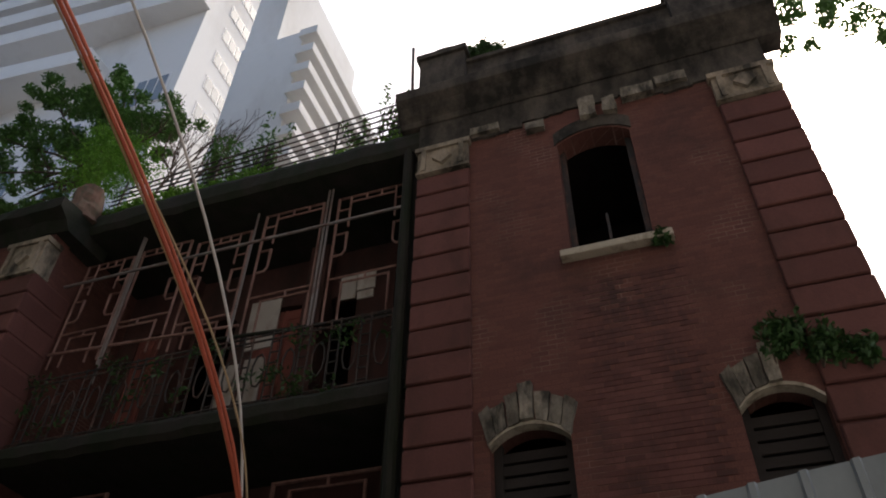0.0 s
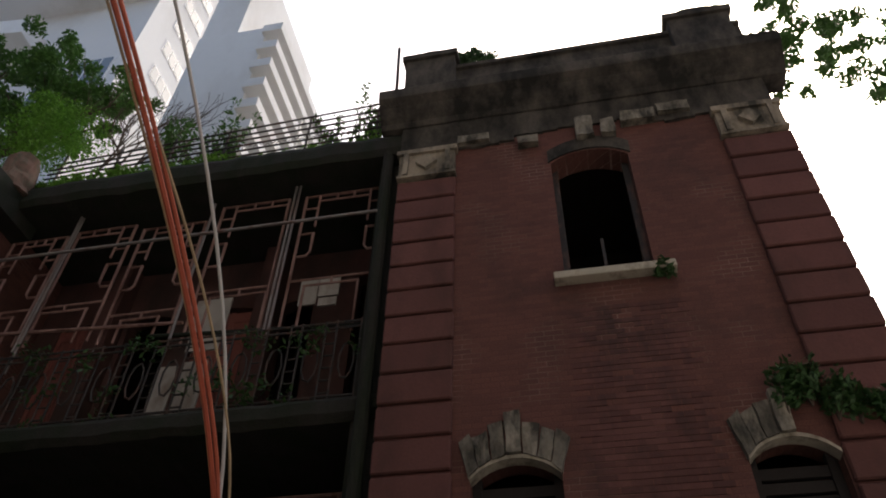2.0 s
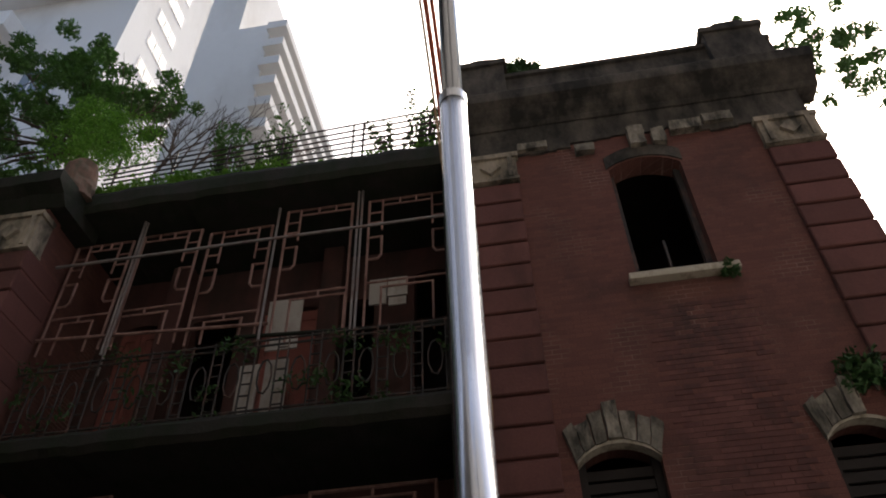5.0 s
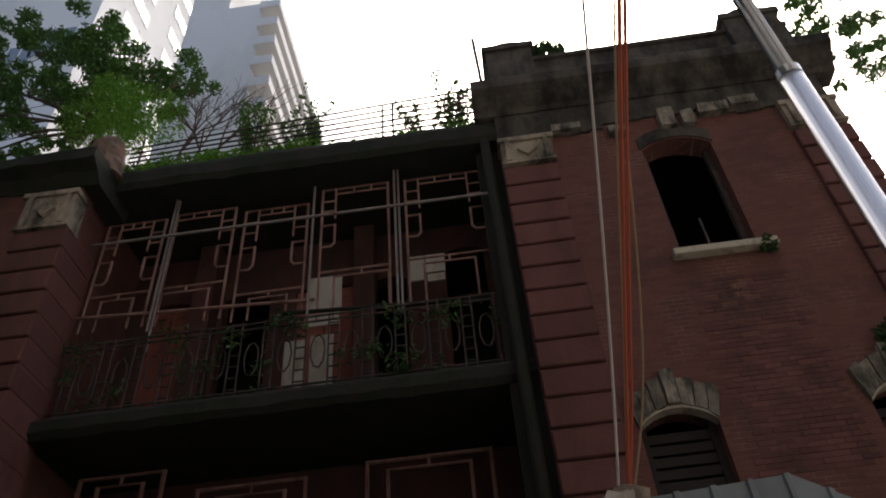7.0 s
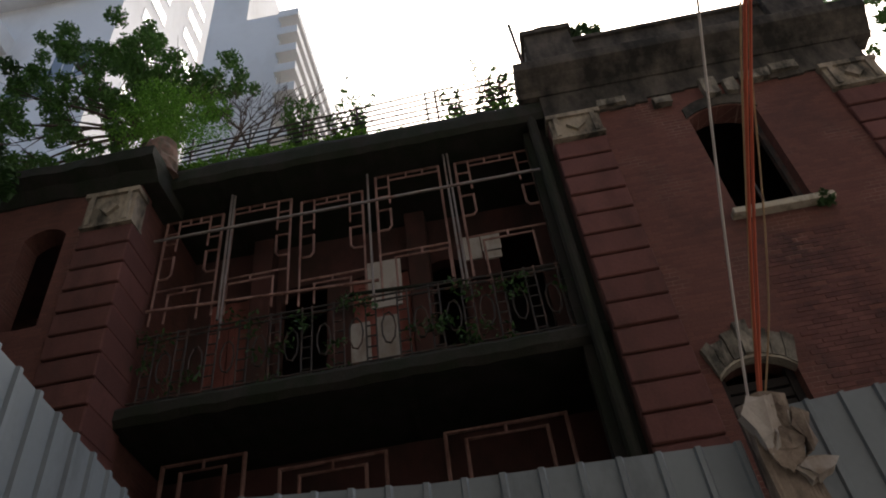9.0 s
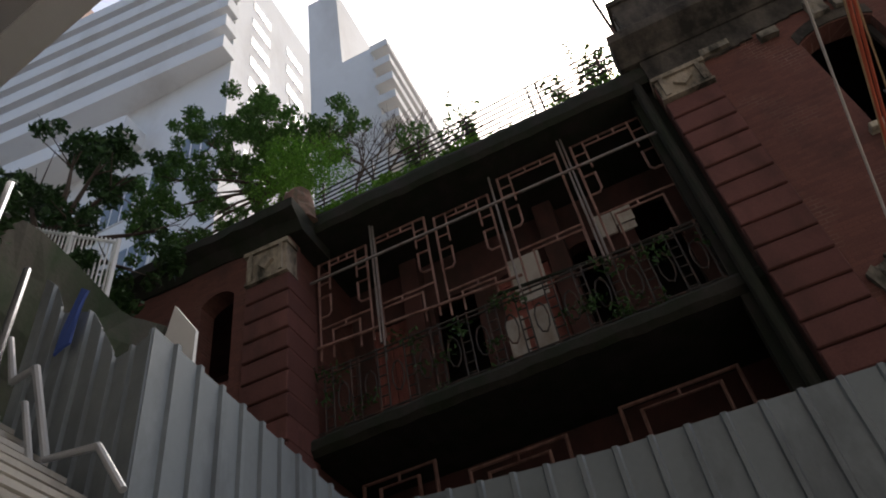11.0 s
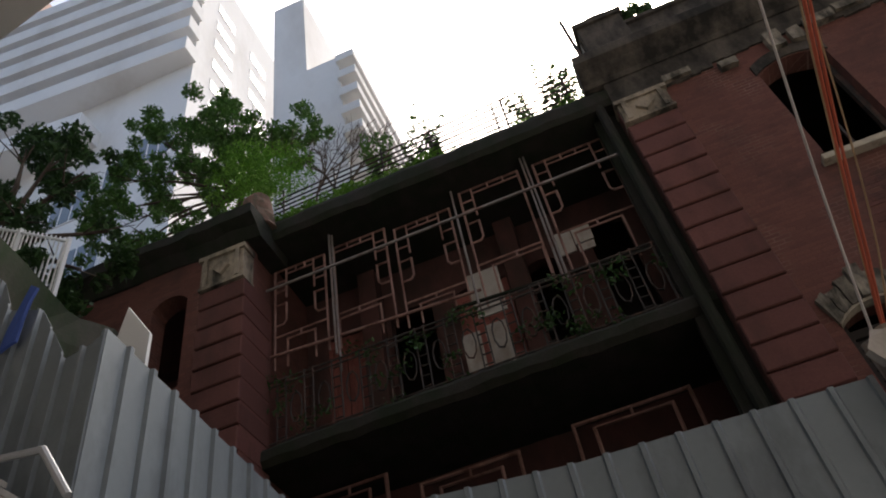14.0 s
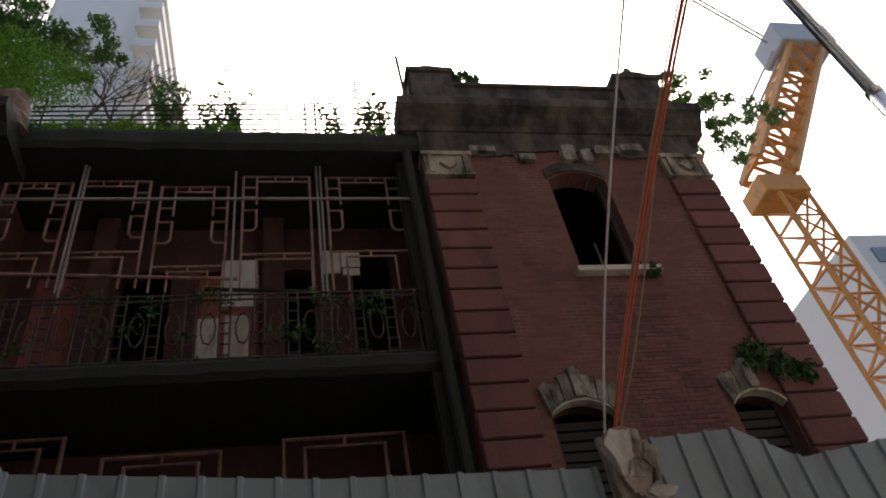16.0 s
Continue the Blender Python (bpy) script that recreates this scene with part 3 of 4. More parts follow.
for xx, z0, z1 in ((-5.98, 10.6, 13.7), (-5.92, 10.2, 13.55), (-1.94, 10.4, 13.8), (-1.87, 10.3, 13.65), (-3.39, 10.5, 13.45)):
    bm = bmesh.new()
    bar(bm, (xx, 0.45, z0), (xx, 0.45, z1), 0.022, 8)
    one("downpipe", bm, M_PIPE, "thin grey vertical pipe fixed before the veranda", "pipe", group="veranda pipes")
bm = bmesh.new()
bar(bm, (-7.3, 0.5, 11.1), (-3.3, 0.5, 10.86), 0.03, 8)
one("handrail", bm, M_IRON, "rusted iron handrail of the balcony", "rail")
bm = bmesh.new()
bar(bm, (-3.8, 0.5, 10.66), (-0.15, 0.5, 10.42), 0.035, 8)
one("handrail", bm, M_MOSS, "mossy handrail of the balcony", "rail")
# wrought balustrade below the rail
bal = thing("balustrade", "black wrought iron balustrade overgrown with moss and creepers", "balustrade", (-4, 0.4, 9.1))
for xx in [XL + 0.25 + i * 0.51 for i in range(14)]:
    bm = bmesh.new()
    path_bar(bm, [(xx, 0.42, 9.1), (xx, 0.42, 10.5)], 0.016)
    path_bar(bm, [(xx + 0.16, 0.42, 9.1), (xx + 0.16, 0.42, 10.5)], 0.016)
    for k in range(6):
        z = 9.3 + k * 0.2
        bar(bm, (xx, 0.42, z), (xx + 0.16, 0.42, z), 0.014)
    cx = xx + 0.35
    path_bar(bm, [(cx + 0.11 * math.cos(t * 0.7), 0.42, 9.8 + 0.3 * math.sin(t * 0.7)) for t in range(10)], 0.014)
    part("baluster_panel", bm, M_IRONDARK, bal)
for z in (9.16, 9.24, 10.46, 10.36):
    bm = bmesh.new()
    bar(bm, (XL + 0.1, 0.42, z), (-0.1, 0.42, z), 0.02)
    part("rail", bm, M_IRONDARK, bal)
# white boards behind the grilles
for x0, x1, z0, z1 in ((-1.86, -1.56, 11.55, 12.1), (-1.54, -1.2, 11.7, 12.1), (-1.52, -1.22, 11.5, 11.66), (-3.62, -3.02, 11.15, 11.9), (-3.58, -3.04, 10.85, 11.1), (-3.95, -3.62, 9.7, 10.6), (-3.52, -3.14, 9.65, 10.65)):
    bm = bmesh.new()
    box(bm, x0, x1, 1.18, 1.21, z0, z1)
    one("white_board", bm, M_BOARD, "faded white board leaning behind the balcony grille", "board", group="boards")

# roof rail
rr = thing("roof_rail", "old black iron railing along the veranda roof", "railing", (-4, 0.4, 14.1))
for k, z in enumerate((14.3, 14.43, 14.56, 14.69, 14.82, 14.95, 15.1)):
    bm = bmesh.new()
    bar(bm, (-7.1, 0.3, z), (-0.2, 0.3, z + 0.12 + 0.05 * k), 0.02, 6)
    part("rail", bm, M_IRONDARK, rr)
for xx in (-6.9, -5.7, -4.6, -3.5, -2.1, -1.9, -0.6):
    bm = bmesh.new()
    bar(bm, (xx, 0.32, 14.05), (xx, 0.32, 15.4), 0.024)
    part("rail_post", bm, M_WHITEPAINT if xx > -2.3 and xx < -1.9 else M_IRONDARK, rr)
bm = bmesh.new()
for i in range(36):
    cx = -4.3 + i * 0.11
    path_bar(bm, [(cx + 0.045 * math.cos(t * 1.05), 0.3, 14.75 + 0.05 * math.sin(t * 1.05) + (0.0 if i % 2 else 0.09)) for t in range(7)], 0.007, 4)
part("rail_scrolls", bm, M_IRONDARK, rr)


# ---- hoarding of corrugated sheet ----
def hoarding(name_label, p, q, z0, tops, pitch, group="hoarding"):
    """Upright ribbed sheets between plan points p and q; tops gives the top at equal steps."""
    p, q = Vector((*p, 0)), Vector((*q, 0))
    d = (q - p)
    L = d.length
    d.normalize()
    nrm = Vector((d.y, -d.x, 0))
    n = max(2, round(L / pitch))
    pitch = L / n
    per = 4
    for s in range(0, n, per):
        bm = bmesh.new()
        prev = None
        for i in range(s, min(n, s + per)):
            for f, off in ((0.0, 0), (0.78, 0), (0.82, 0.03), (0.95, 0.03), (1.0, 0)):
                u = min(L, (i + f) * pitch)
                t = u / L * (len(tops) - 1)
                k = min(int(t), len(tops) - 2)
                zt = tops[k] + (tops[k + 1] - tops[k]) * (t - k)
                c = p + d * u + nrm * off
                cur = (bm.verts.new((c.x, c.y, z0)), bm.verts.new((c.x, c.y, zt)))
                if prev:
                    bm.faces.new((prev[0], cur[0], cur[1], prev[1]))
                prev = cur
        ob = one("hoarding_sheet", bm, M_SHEET, name_label, "hoarding", group=group)
        m = ob.modifiers.new("thickness", "SOLIDIFY")
        m.thickness = 0.004


hoarding("grey corrugated steel hoarding sheet before the house", (-4.6, -3.42), (-0.02, -3.42), 0.35, [5.5, 5.27, 5.18], 0.29)
hoarding("grey corrugated steel hoarding sheet beside the stairs", (-4.6, -6.12), (-4.6, -3.44), 0.35, [5.7, 5.48], 0.24)
hoarding("grey corrugated steel hoarding sheet on the lane", (0.05, -3.4), (1.38, -3.4), 0.35, [5.4, 5.47], 0.29)
hoarding("grey corrugated steel hoarding sheet with a dipped top", (1.38, -3.4), (1.9, -3.4), 0.35, [5.47, 5.14], 0.29)
hoarding("grey corrugated steel hoarding sheet on the lane", (1.9, -3.4), (6.0, -3.4), 0.35, [5.14, 5.4, 5.62], 0.29)


def leaf_cloud(bm, c, r, n, size, rng, flat=0.8):
    """Small two-faced leaves scattered in a loose clump."""
    for i in range(n):
        v = Vector((rng.gauss(0, 1), rng.gauss(0, 1), rng.gauss(0, 1)))
        v = v.normalized() * (rng.random() ** 0.45)
        p = Vector(c) + Vector((v.x * r[0], v.y * r[1], v.z * r[2]))
        e = Euler((rng.uniform(-1, 1), rng.uniform(-1, 1), rng.uniform(0, 6.3))).to_matrix()
        s = size * rng.uniform(0.6, 1.3)
        q = [bm.verts.new(p + e @ Vector(k)) for k in ((-s, 0, 0), (0, -s * 0.42, s * 0.08), (s, 0, 0), (0, s * 0.42, s * 0.08))]
        bm.faces.new(q)


# ---- white tower behind ----
tower = thing("apartment_tower", "tall white apartment tower with stacked sunshade fins", "building", (-10, 12, 0.4))
TX, TY, TZ = -8.25, 8.0, 34.5
bm = bmesh.new()
box(bm, -11.5, TX, TY, 30, 0.04, TZ)
part("wing_wall", bm, M_PLASTER, tower)
for k in range(15):
    bm = bmesh.new()
    z = TZ - 0.25 - k * 1.42
    box(bm, TX - 0.05, TX + 0.85, TY - 0.25, 30, z - 0.55, z)
    part("sunshade_fin", bm, M_PLASTER, tower, bevel=0.02)
# grey sheet over the white wall paints the shade between the fins
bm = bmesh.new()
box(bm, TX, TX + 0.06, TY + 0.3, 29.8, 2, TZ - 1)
part("fin_shade_sheet", bm, M_SHADE, tower)
bm = bmesh.new()
box(bm, -11.9, -10.1, 8.5, 16, 0.04, 43.1)
part("lift_shaft", bm, M_PLASTER, tower, "plain white lift shaft")
E0 = Vector((-1.9, -8.73, 2.13))
tower.location = E0 + 0.83 * (tower.location - E0)
tower.scale = (0.83, 0.83, 0.83)
big = thing("balcony_tower", "huge white apartment block with long curved balconies", "building", (-40, 25, 0.4))
CX, CY = -30.4, 20.0
bm = bmesh.new()
box(bm, -80, CX, CY + 1.2, 62, -1.6, 97)
part("main_wall", bm, M_PLASTER, big)
for k, z in enumerate((66.5, 74.6, 79.0, 83.2, 87.4, 91.6, 95.8)):
    bm = bmesh.new()
    w = -44 if k == 0 else -90
    prof = [(CX + (0.3 if k else -9.5), CY - 0.6), (CX + (0.3 if k else -9.5), CY + 1.3), (w, CY + 1.3), (w, CY - 8 if k else CY - 3), (-66, CY - 3)] if k else [(CX - 9.5, CY - 1.5), (CX - 9.5, CY + 1.3), (-80, CY + 1.3), (-80, CY - 4), (-62, CY - 3.4)]
    lo = [bm.verts.new((x, y, z - 2.3)) for x, y in prof]
    hi = [bm.verts.new((x, y, z)) for x, y in prof]
    bm.faces.new(lo)
    bm.faces.new(hi[::-1])
    for i in range(len(prof)):
        j = (i + 1) % len(prof)
        bm.faces.new((lo[i], lo[j], hi[j], hi[i]))
    part("balcony", bm, M_PLASTER, big, bevel=0.05)
for k in range(13):
    for j in range(3):
        z = 38 + k * 4.2
        if z > 93 or z < 56:
            continue
        yy = CY + 4 + j * 7
        bm = bmesh.new()
        box(bm, CX - 0.1, CX + 0.05, yy, yy + 3.6, z, z + 2.0)
        wnd = part("window", bm, M_WHITEPAINT, big, "white framed window")
        for i in range(3):
            bm = bmesh.new()
            box(bm, CX + 0.04, CX + 0.08, yy + 0.15 + i * 1.15, yy + 1.1 + i * 1.15, z + 0.15, z + 1.85)
            part("pane", bm, M_GLASS, wnd)
for x0, z0 in ((-38, 56), (-43, 54), (-48, 50), (-40, 46), (-35, 58)):
    bm = bmesh.new()
    box(bm, x0, x0 + 3.6, CY + 1.1, CY + 1.25, z0, z0 + 4)
    wnd = part("window", bm, M_WHITEPAINT, big, "white framed window")
    for i in range(3):
        bm = bmesh.new()
        box(bm, x0 + 0.15 + i * 1.15, x0 + 1.1 + i * 1.15, CY + 1.06, CY + 1.12, z0 + 0.15, z0 + 3.85)
        part("pane", bm, M_GLASS, wnd)
big.location = E0 + 0.58 * (big.location - E0) + Vector((0.9, 0.6, 0))
big.scale = (0.58, 0.58, 0.58)
pink = thing("salmon_tower", "distant salmon apartment tower with rows of bay windows", "building", (-160, 70, 0.4))
bm = bmesh.new()
box(bm, -215, -132, 62, 95, 0.4, 262)
part("wall", bm, M_PINK, pink)
for r in range(14):
    bm = bmesh.new()
    for c in range(9):
        x = -212 + c * 9
        box(bm, x, x + 4.5, 59.5, 62.2, 150 + r * 8, 153.5 + r * 8)
    part("bay_window_row", bm, M_TILE, pink)
    bm = bmesh.new()
    for c in range(9):
        x = -212 + c * 9
        box(bm, x + 4.6, x + 8.5, 61.2, 62.1, 149.5 + r * 8, 154 + r * 8)
    part("dark_window_row", bm, M_GLASS, pink)

# dark building across the stairs, with a white beam along its eave
over = thing("overhanging_block", "grey clad block with a pale beam along its eave", "building", (-5.5, -6.22, 12.0))
bm = bmesh.new()
box(bm, -30, -1.5, -16, -6.75, 12.05, 26)
part("soffit", bm, M_OVERHANG, over)
bm = bmesh.new()
box(bm, -30, -1.5, -6.752, -6.3, 11.9, 12.5)
part("pale_beam", bm, M_WHITEPAINT, over, "pale beam along the eave")
bm = bmesh.new()
box(bm, -30, -1.5, -6.75, -6.4, 12.504, 26)
part("dark_glazing", bm, M_GLASS, over, "dark glazed wall above the beam")
for k in range(14):
    bm = bmesh.new()
    box(bm, -29 + k * 2.0, -28.92 + k * 2.0, -6.42, -6.34, 12.504, 26)
    part("mullion", bm, M_OVERHANG, over)
for k in range(9):
    bm = bmesh.new()
    box(bm, -26 + k * 2.4, -24 + k * 2.4, -8.6, -7.6, 12.03, 12.06)
    part("soffit_panel", bm, M_GLASS, over)
over.rotation_euler = (0, 0, radians(-9.5))

# unseen blocks added behind the camera to cut sky light on the front
for x0, x1, y0, y1, h in ((-26, 2, -40, -15, 30), (3, 40, -38, -14, 34)):
    bm = bmesh.new()
    box(bm, x0, x1, y0, y1, 0.4, h)
    one("sky_blocker", bm, M_BLOCKER, "added unseen grey block that keeps sky light off the house", "building")

# ---- stairs, wall and gate up the hill ----
st = thing("stone_stairs", "broad grey concrete stairs climbing the hill", "stairs", (-6, -7.3, 0.4))
for k in range(10):
    bm = bmesh.new()
    x = -4.1 - k * 0.18
    z = 3.85 + k * 0.175
    box(bm, x - 0.18, x, -10.5, -6.2, 0.4, z - 0.035)
    box(bm, x - 0.18, x + 0.025, -10.5, -6.2, z - 0.035, z)
    rough_up(bm, 0.004, 3)
    part("step", bm, M_CONC, st)
bm = bmesh.new()
box(bm, -14, -5.9, -10.5, -6.2, 0.4, 5.5)
part("landing", bm, M_CONC, st)
hoarding("grey corrugated steel hoarding sheet stepping up the stairs", (-5.8, -6.1), (-4.6, -6.1), 0.35, [6.78, 6.62, 6.28, 6.22, 6.14, 5.88, 5.6, 5.63, 5.7], 0.15)
for pts in ([(-5.7, -6.3, 6.0), (-5.54, -6.3, 5.57), (-5.36, -6.3, 5.6), (-5.06, -6.3, 4.83), (-4.68, -6.3, 4.77), (-4.45, -6.3, 4.43)], [(-5.3, -6.35, 5.28), (-5.07, -6.35, 4.68)]):
    bm = bmesh.new()
    path_bar(bm, pts, 0.022, 8)
    one("stair_handrail", bm, M_RAILST, "bent grey steel handrail along the stairs", "rail", group="stair rails")
bm = bmesh.new()
prism(bm, [(-5.02, 6.1), (-4.95, 6.45), (-4.72, 6.1), (-4.72, 0.4), (-5.02, 0.4)], -5.6, -5.57)
one("board_sheet", bm, M_WHITEPAINT, "white panel standing behind the hoarding", "panel")
bm = bmesh.new()
prism(bm, [(-5.4, 5.8), (-5.28, 6.35), (-5.22, 6.3), (-5.27, 5.85)], -6.19, -6.17)
bmesh.ops.subdivide_edges(bm, edges=bm.edges[:], cuts=2)
rough_up(bm, 0.02, 8)
one("tarpaulin_scrap", bm, M_BLUE, "scrap of blue tarpaulin hooked on the hoarding", "tarpaulin")
bm = bmesh.new()
box(bm, -20, -9.2, -4.6, -1.2, 0.4, 11.2)
bmesh.ops.subdivide_edges(bm, edges=bm.edges[:], cuts=12, use_grid_fill=True)
rough_up(bm, 0.35, 0.8)
one("retaining_wall", bm, M_ROCK, "mossy dark stone retaining wall of the hillside", "wall", kind="structure")
gate = thing("white_fence", "white painted steel picket fence on the hillside", "fence", (-11, -2.3, 11.5))
A, B = Vector((-12.1, -2.3, 13.1)), Vector((-9.6, -2.3, 11.3))
for i in range(23):
    t = i / 22
    c = A.lerp(B, t)
    bm = bmesh.new()
    bar(bm, c, c + Vector((0, 0, 1.5)), 0.05 if i in (0, 11, 22) else 0.018, 5)
    part("picket", bm, M_WHITEPAINT, gate)
bm = bmesh.new()
for h in (0.08, 1.42):
    bar(bm, A + Vector((0, 0, h)), B + Vector((0, 0, h)), 0.03)
part("fence_rail", bm, M_WHITEPAINT, gate)
for p, q, r in (((-8.69, -5.0, 10.97), (-9.6, -5.0, 7.6), 0.05), ((-7.74, -5.0, 8.83), (-8.25, -5.0, 6.6), 0.045)):
    bm = bmesh.new()
    bar(bm, (p[0], p[1], p[2]), (p[0], p[1], 0.4), r, 8)
    one("lamp_pole", bm, M_STEEL, "slim bright steel pole beside the stairs", "pole", group="stair poles")

# ---- pole, straps and ropes in front ----
PX, PY = 0.58, -7.0
pole = thing("steel_pole", "polished steel pole standing at the lane's edge", "pole", (PX, PY, 1.0))
bm = bmesh.new()
bar(bm, (PX, PY, 5.4), (PX, PY, 7.7), 0.033, 24)
part("tube", bm, M_STEEL, pole, smooth=True)
bm = bmesh.new()
bar(bm, (PX, PY, 1.0), (PX, PY, 5.45), 0.043, 24)
part("sleeve", bm, M_STEEL, pole, smooth=True)
bm = bmesh.new()
bar(bm, (PX, PY, 5.42), (PX, PY, 5.46), 0.045, 24)
part("collar", bm, M_STEEL, pole)
post = thing("timber_post", "peeling timber post wrapped in torn sheeting", "post", (0.2, -3.55, 0.4))
bm = bmesh.new()
box(bm, 0.02, 0.3, -3.66, -3.44, 0.38, 5.4)
bmesh.ops.subdivide_edges(bm, edges=bm.edges[:], cuts=10, use_grid_fill=True)
rough_up(bm, 0.06, 5)
part("wrapped_shaft", bm, M_PEEL, post)
rng = random.Random(12)
for k in range(16):
    x, z = rng.uniform(0.06, 0.34), rng.uniform(4.75, 5.38)
    w, h = rng.uniform(0.05, 0.12), rng.uniform(0.08, 0.2)
    bm = bmesh.new()
    prism(bm, [(x - w, z), (x - w * 0.3, z - h), (x + w * 0.8, z - h * 0.6), (x + w, z + h * 0.5), (x - w * 0.4, z + h * 0.7)], -3.72 - rng.uniform(0, 0.05), -3.67)
    bmesh.ops.subdivide_edges(bm, edges=bm.edges[:], cuts=1)
    rough_up(bm, 0.05, 9)
    part("torn_strip", bm, M_PEEL if k % 3 else M_BOARD, post)


def strap_path(dx, sag):
    """A line that leaves the post towards the street and steepens up to the pole."""
    pts = [(0.16 + dx * 0.5, -3.56, 5.38)]
    for i in range(1, 24):
        h = i * 0.1
        w = math.sin(min(1.0, i / 16) * math.pi)
        pts.append((0.2 + dx * min(1.0, i / 6) + sag * w + 0.15 * h - 0.025 * h * h, -3.3 - 0.7 * h - 0.42 * h * h, 5.3 + h))
    return pts


for dx, r in ((0.0, 0.015), (0.035, 0.012)):
    bm = bmesh.new()
    path_bar(bm, strap_path(dx, 0.0), r, 6)
    one("red_strap", bm, M_REDSTRAP, "red webbing strap tied to the timber post", "strap", group="straps")
for dx, sg in ((-0.03, 0.02), (0.03, 0.09)):
    bm = bmesh.new()
    path_bar(bm, strap_path(dx, sg), 0.008, 5)
    one("hemp_rope", bm, M_ROPE, "tan hemp rope hanging beside the straps", "rope", group="ropes")
bm = bmesh.new()
path_bar(bm, [(0.12 + 0.17 * h - 0.034 * h * h, -3.3 - 0.25 * h - 0.25 * h * h, 5.25 + h) for h in [0.25 * i for i in range(15)]], 0.011, 6)
one("nylon_cord", bm, M_CORD, "taut grey nylon cord", "rope")

rng = random.Random(61)
bm = bmesh.new()
for i in range(150):
    leaf_cloud(bm, (rng.uniform(-13, -8.9), -4.75 + rng.uniform(-0.3, 0.2), rng.uniform(6.5, 11.4)), (0.4, 0.2, 0.35), 45, 0.09, rng)
hill_leaves = bm

# ---- tower crane beyond ----
crane = thing("tower_crane", "yellow tower crane with a lattice mast and grey winch house", "crane", (30, 20, 0.4))


def lattice(a, b, w, n, r):
    a, b = Vector(a), Vector(b)
    d = (b - a).normalized()
    u = d.cross(Vector((0, 1, 0))).normalized() * w / 2
    v = d.cross(u).normalized() * w / 2
    bm = bmesh.new()
    cs = [u + v, u - v, -u - v, -u + v]
    for c in cs:
        bar(bm, a + c, b + c, r, 4)
    for i in range(n):
        p, q = a.lerp(b, i / n), a.lerp(b, (i + 1) / n)
        for k in range(4):
            c, e = cs[k], cs[(k + 1) % 4]
            bar(bm, p + c, q + e, r * 0.6, 4)
            bar(bm, p + c, p + e, r * 0.6, 4)
    return bm


part("mast", lattice((28.5, 20, 0.4), (28.5, 20, 33.5), 2.0, 16, 0.16), M_CRANE, crane)
bm = bmesh.new()
box(bm, 26.6, 29.8, 18.8, 21.2, 33.5, 35.0)
part("slewing_ring", bm, M_CRANE, crane, bevel=0.1)
part("boom", lattice((28.5, 20, 36), (39.5, 20, 52), 2.4, 8, 0.3), M_CRANE, crane)
bm = bmesh.new()
box(bm, 36.5, 41.5, 18.4, 21.6, 51, 53.6)
part("winch_house", bm, M_GREYP, crane, bevel=0.2)
for z in (0, 1.2):
    bm = bmesh.new()
    bar(bm, (37.5, 20, 53 - z), (27, 18, 62 - z), 0.12, 4)
    part("cable", bm, M_GREYP, crane)
    bm = bmesh.new()
    bar(bm, (30, 20, 43 - z), (36.5, 20, 51.5 - z), 0.1, 4)
    part("cable", bm, M_GREYP, crane)
rb = thing("pink_block", "pale pink apartment block beyond the crane", "building", (75, 55, 0.4))
bm = bmesh.new()
box(bm, 57, 90, 42, 70, 0.4, 52)
part("wall", bm, M_TILE, rb)
for r in range(10):
    for c in range(6):
        bm = bmesh.new()
        box(bm, 58.5 + c * 5, 61.5 + c * 5, 41.8, 42.1, 12 + r * 4, 14 + r * 4)
        part("window", bm, M_GLASS, rb)


# ---- plants ----
def tree(name, label, base, trunk_top, limbs, clumps, leaf_mat, size, seed, trunk_r=0.12, dens=140, bright=()):
    rng = random.Random(seed)
    t = thing(name, label, "tree", base)
    bm = bmesh.new()
    b, tt = Vector(base), Vector(trunk_top)
    mid = b.lerp(tt, 0.5) + Vector((rng.uniform(-0.2, 0.2), 0, 0))
    bar(bm, b, mid, trunk_r, 8, trunk_r * 0.8)
    bar(bm, mid, tt, trunk_r * 0.8, 8, trunk_r * 0.55)
    for c, r in clumps:
        m = tt.lerp(Vector(c), 0.5) + Vector((rng.uniform(-0.3, 0.3), 0, rng.uniform(0, 0.3)))
        bar(bm, tt, m, trunk_r * 0.45, 6, trunk_r * 0.3)
        bar(bm, m, Vector(c), trunk_r * 0.3, 5, trunk_r * 0.08)
        for k in range(4):
            e = Vector(c) + Vector((rng.gauss(0, r * 0.5), rng.gauss(0, r * 0.5), rng.gauss(0, r * 0.5)))
            bar(bm, m.lerp(Vector(c), 0.6), e, trunk_r * 0.12, 4, trunk_r * 0.03)
    part("trunk", bm, M_BARK, t)
    bm = bmesh.new()
    for c, r in clumps:
        sub = max(4, int(r * 9))
        for k in range(sub):
            v = Vector((rng.gauss(0, 1), rng.gauss(0, 1), rng.gauss(0, 1))).normalized() * r * rng.random() ** 0.5
            rr = r * rng.uniform(0.22, 0.42)
            leaf_cloud(bm, Vector(c) + v, (rr, rr, rr * 0.7), int(dens * rr * rr * 6) + 12, size, rng)
    part("crown", bm, leaf_mat, t)
    if bright:
        bm = bmesh.new()
        for c, r in bright:
            leaf_cloud(bm, c, (r, r, r * 0.8), 1700, size * 0.6, rng)
        part("new_growth", bm, M_LEAFBRIGHT, t)


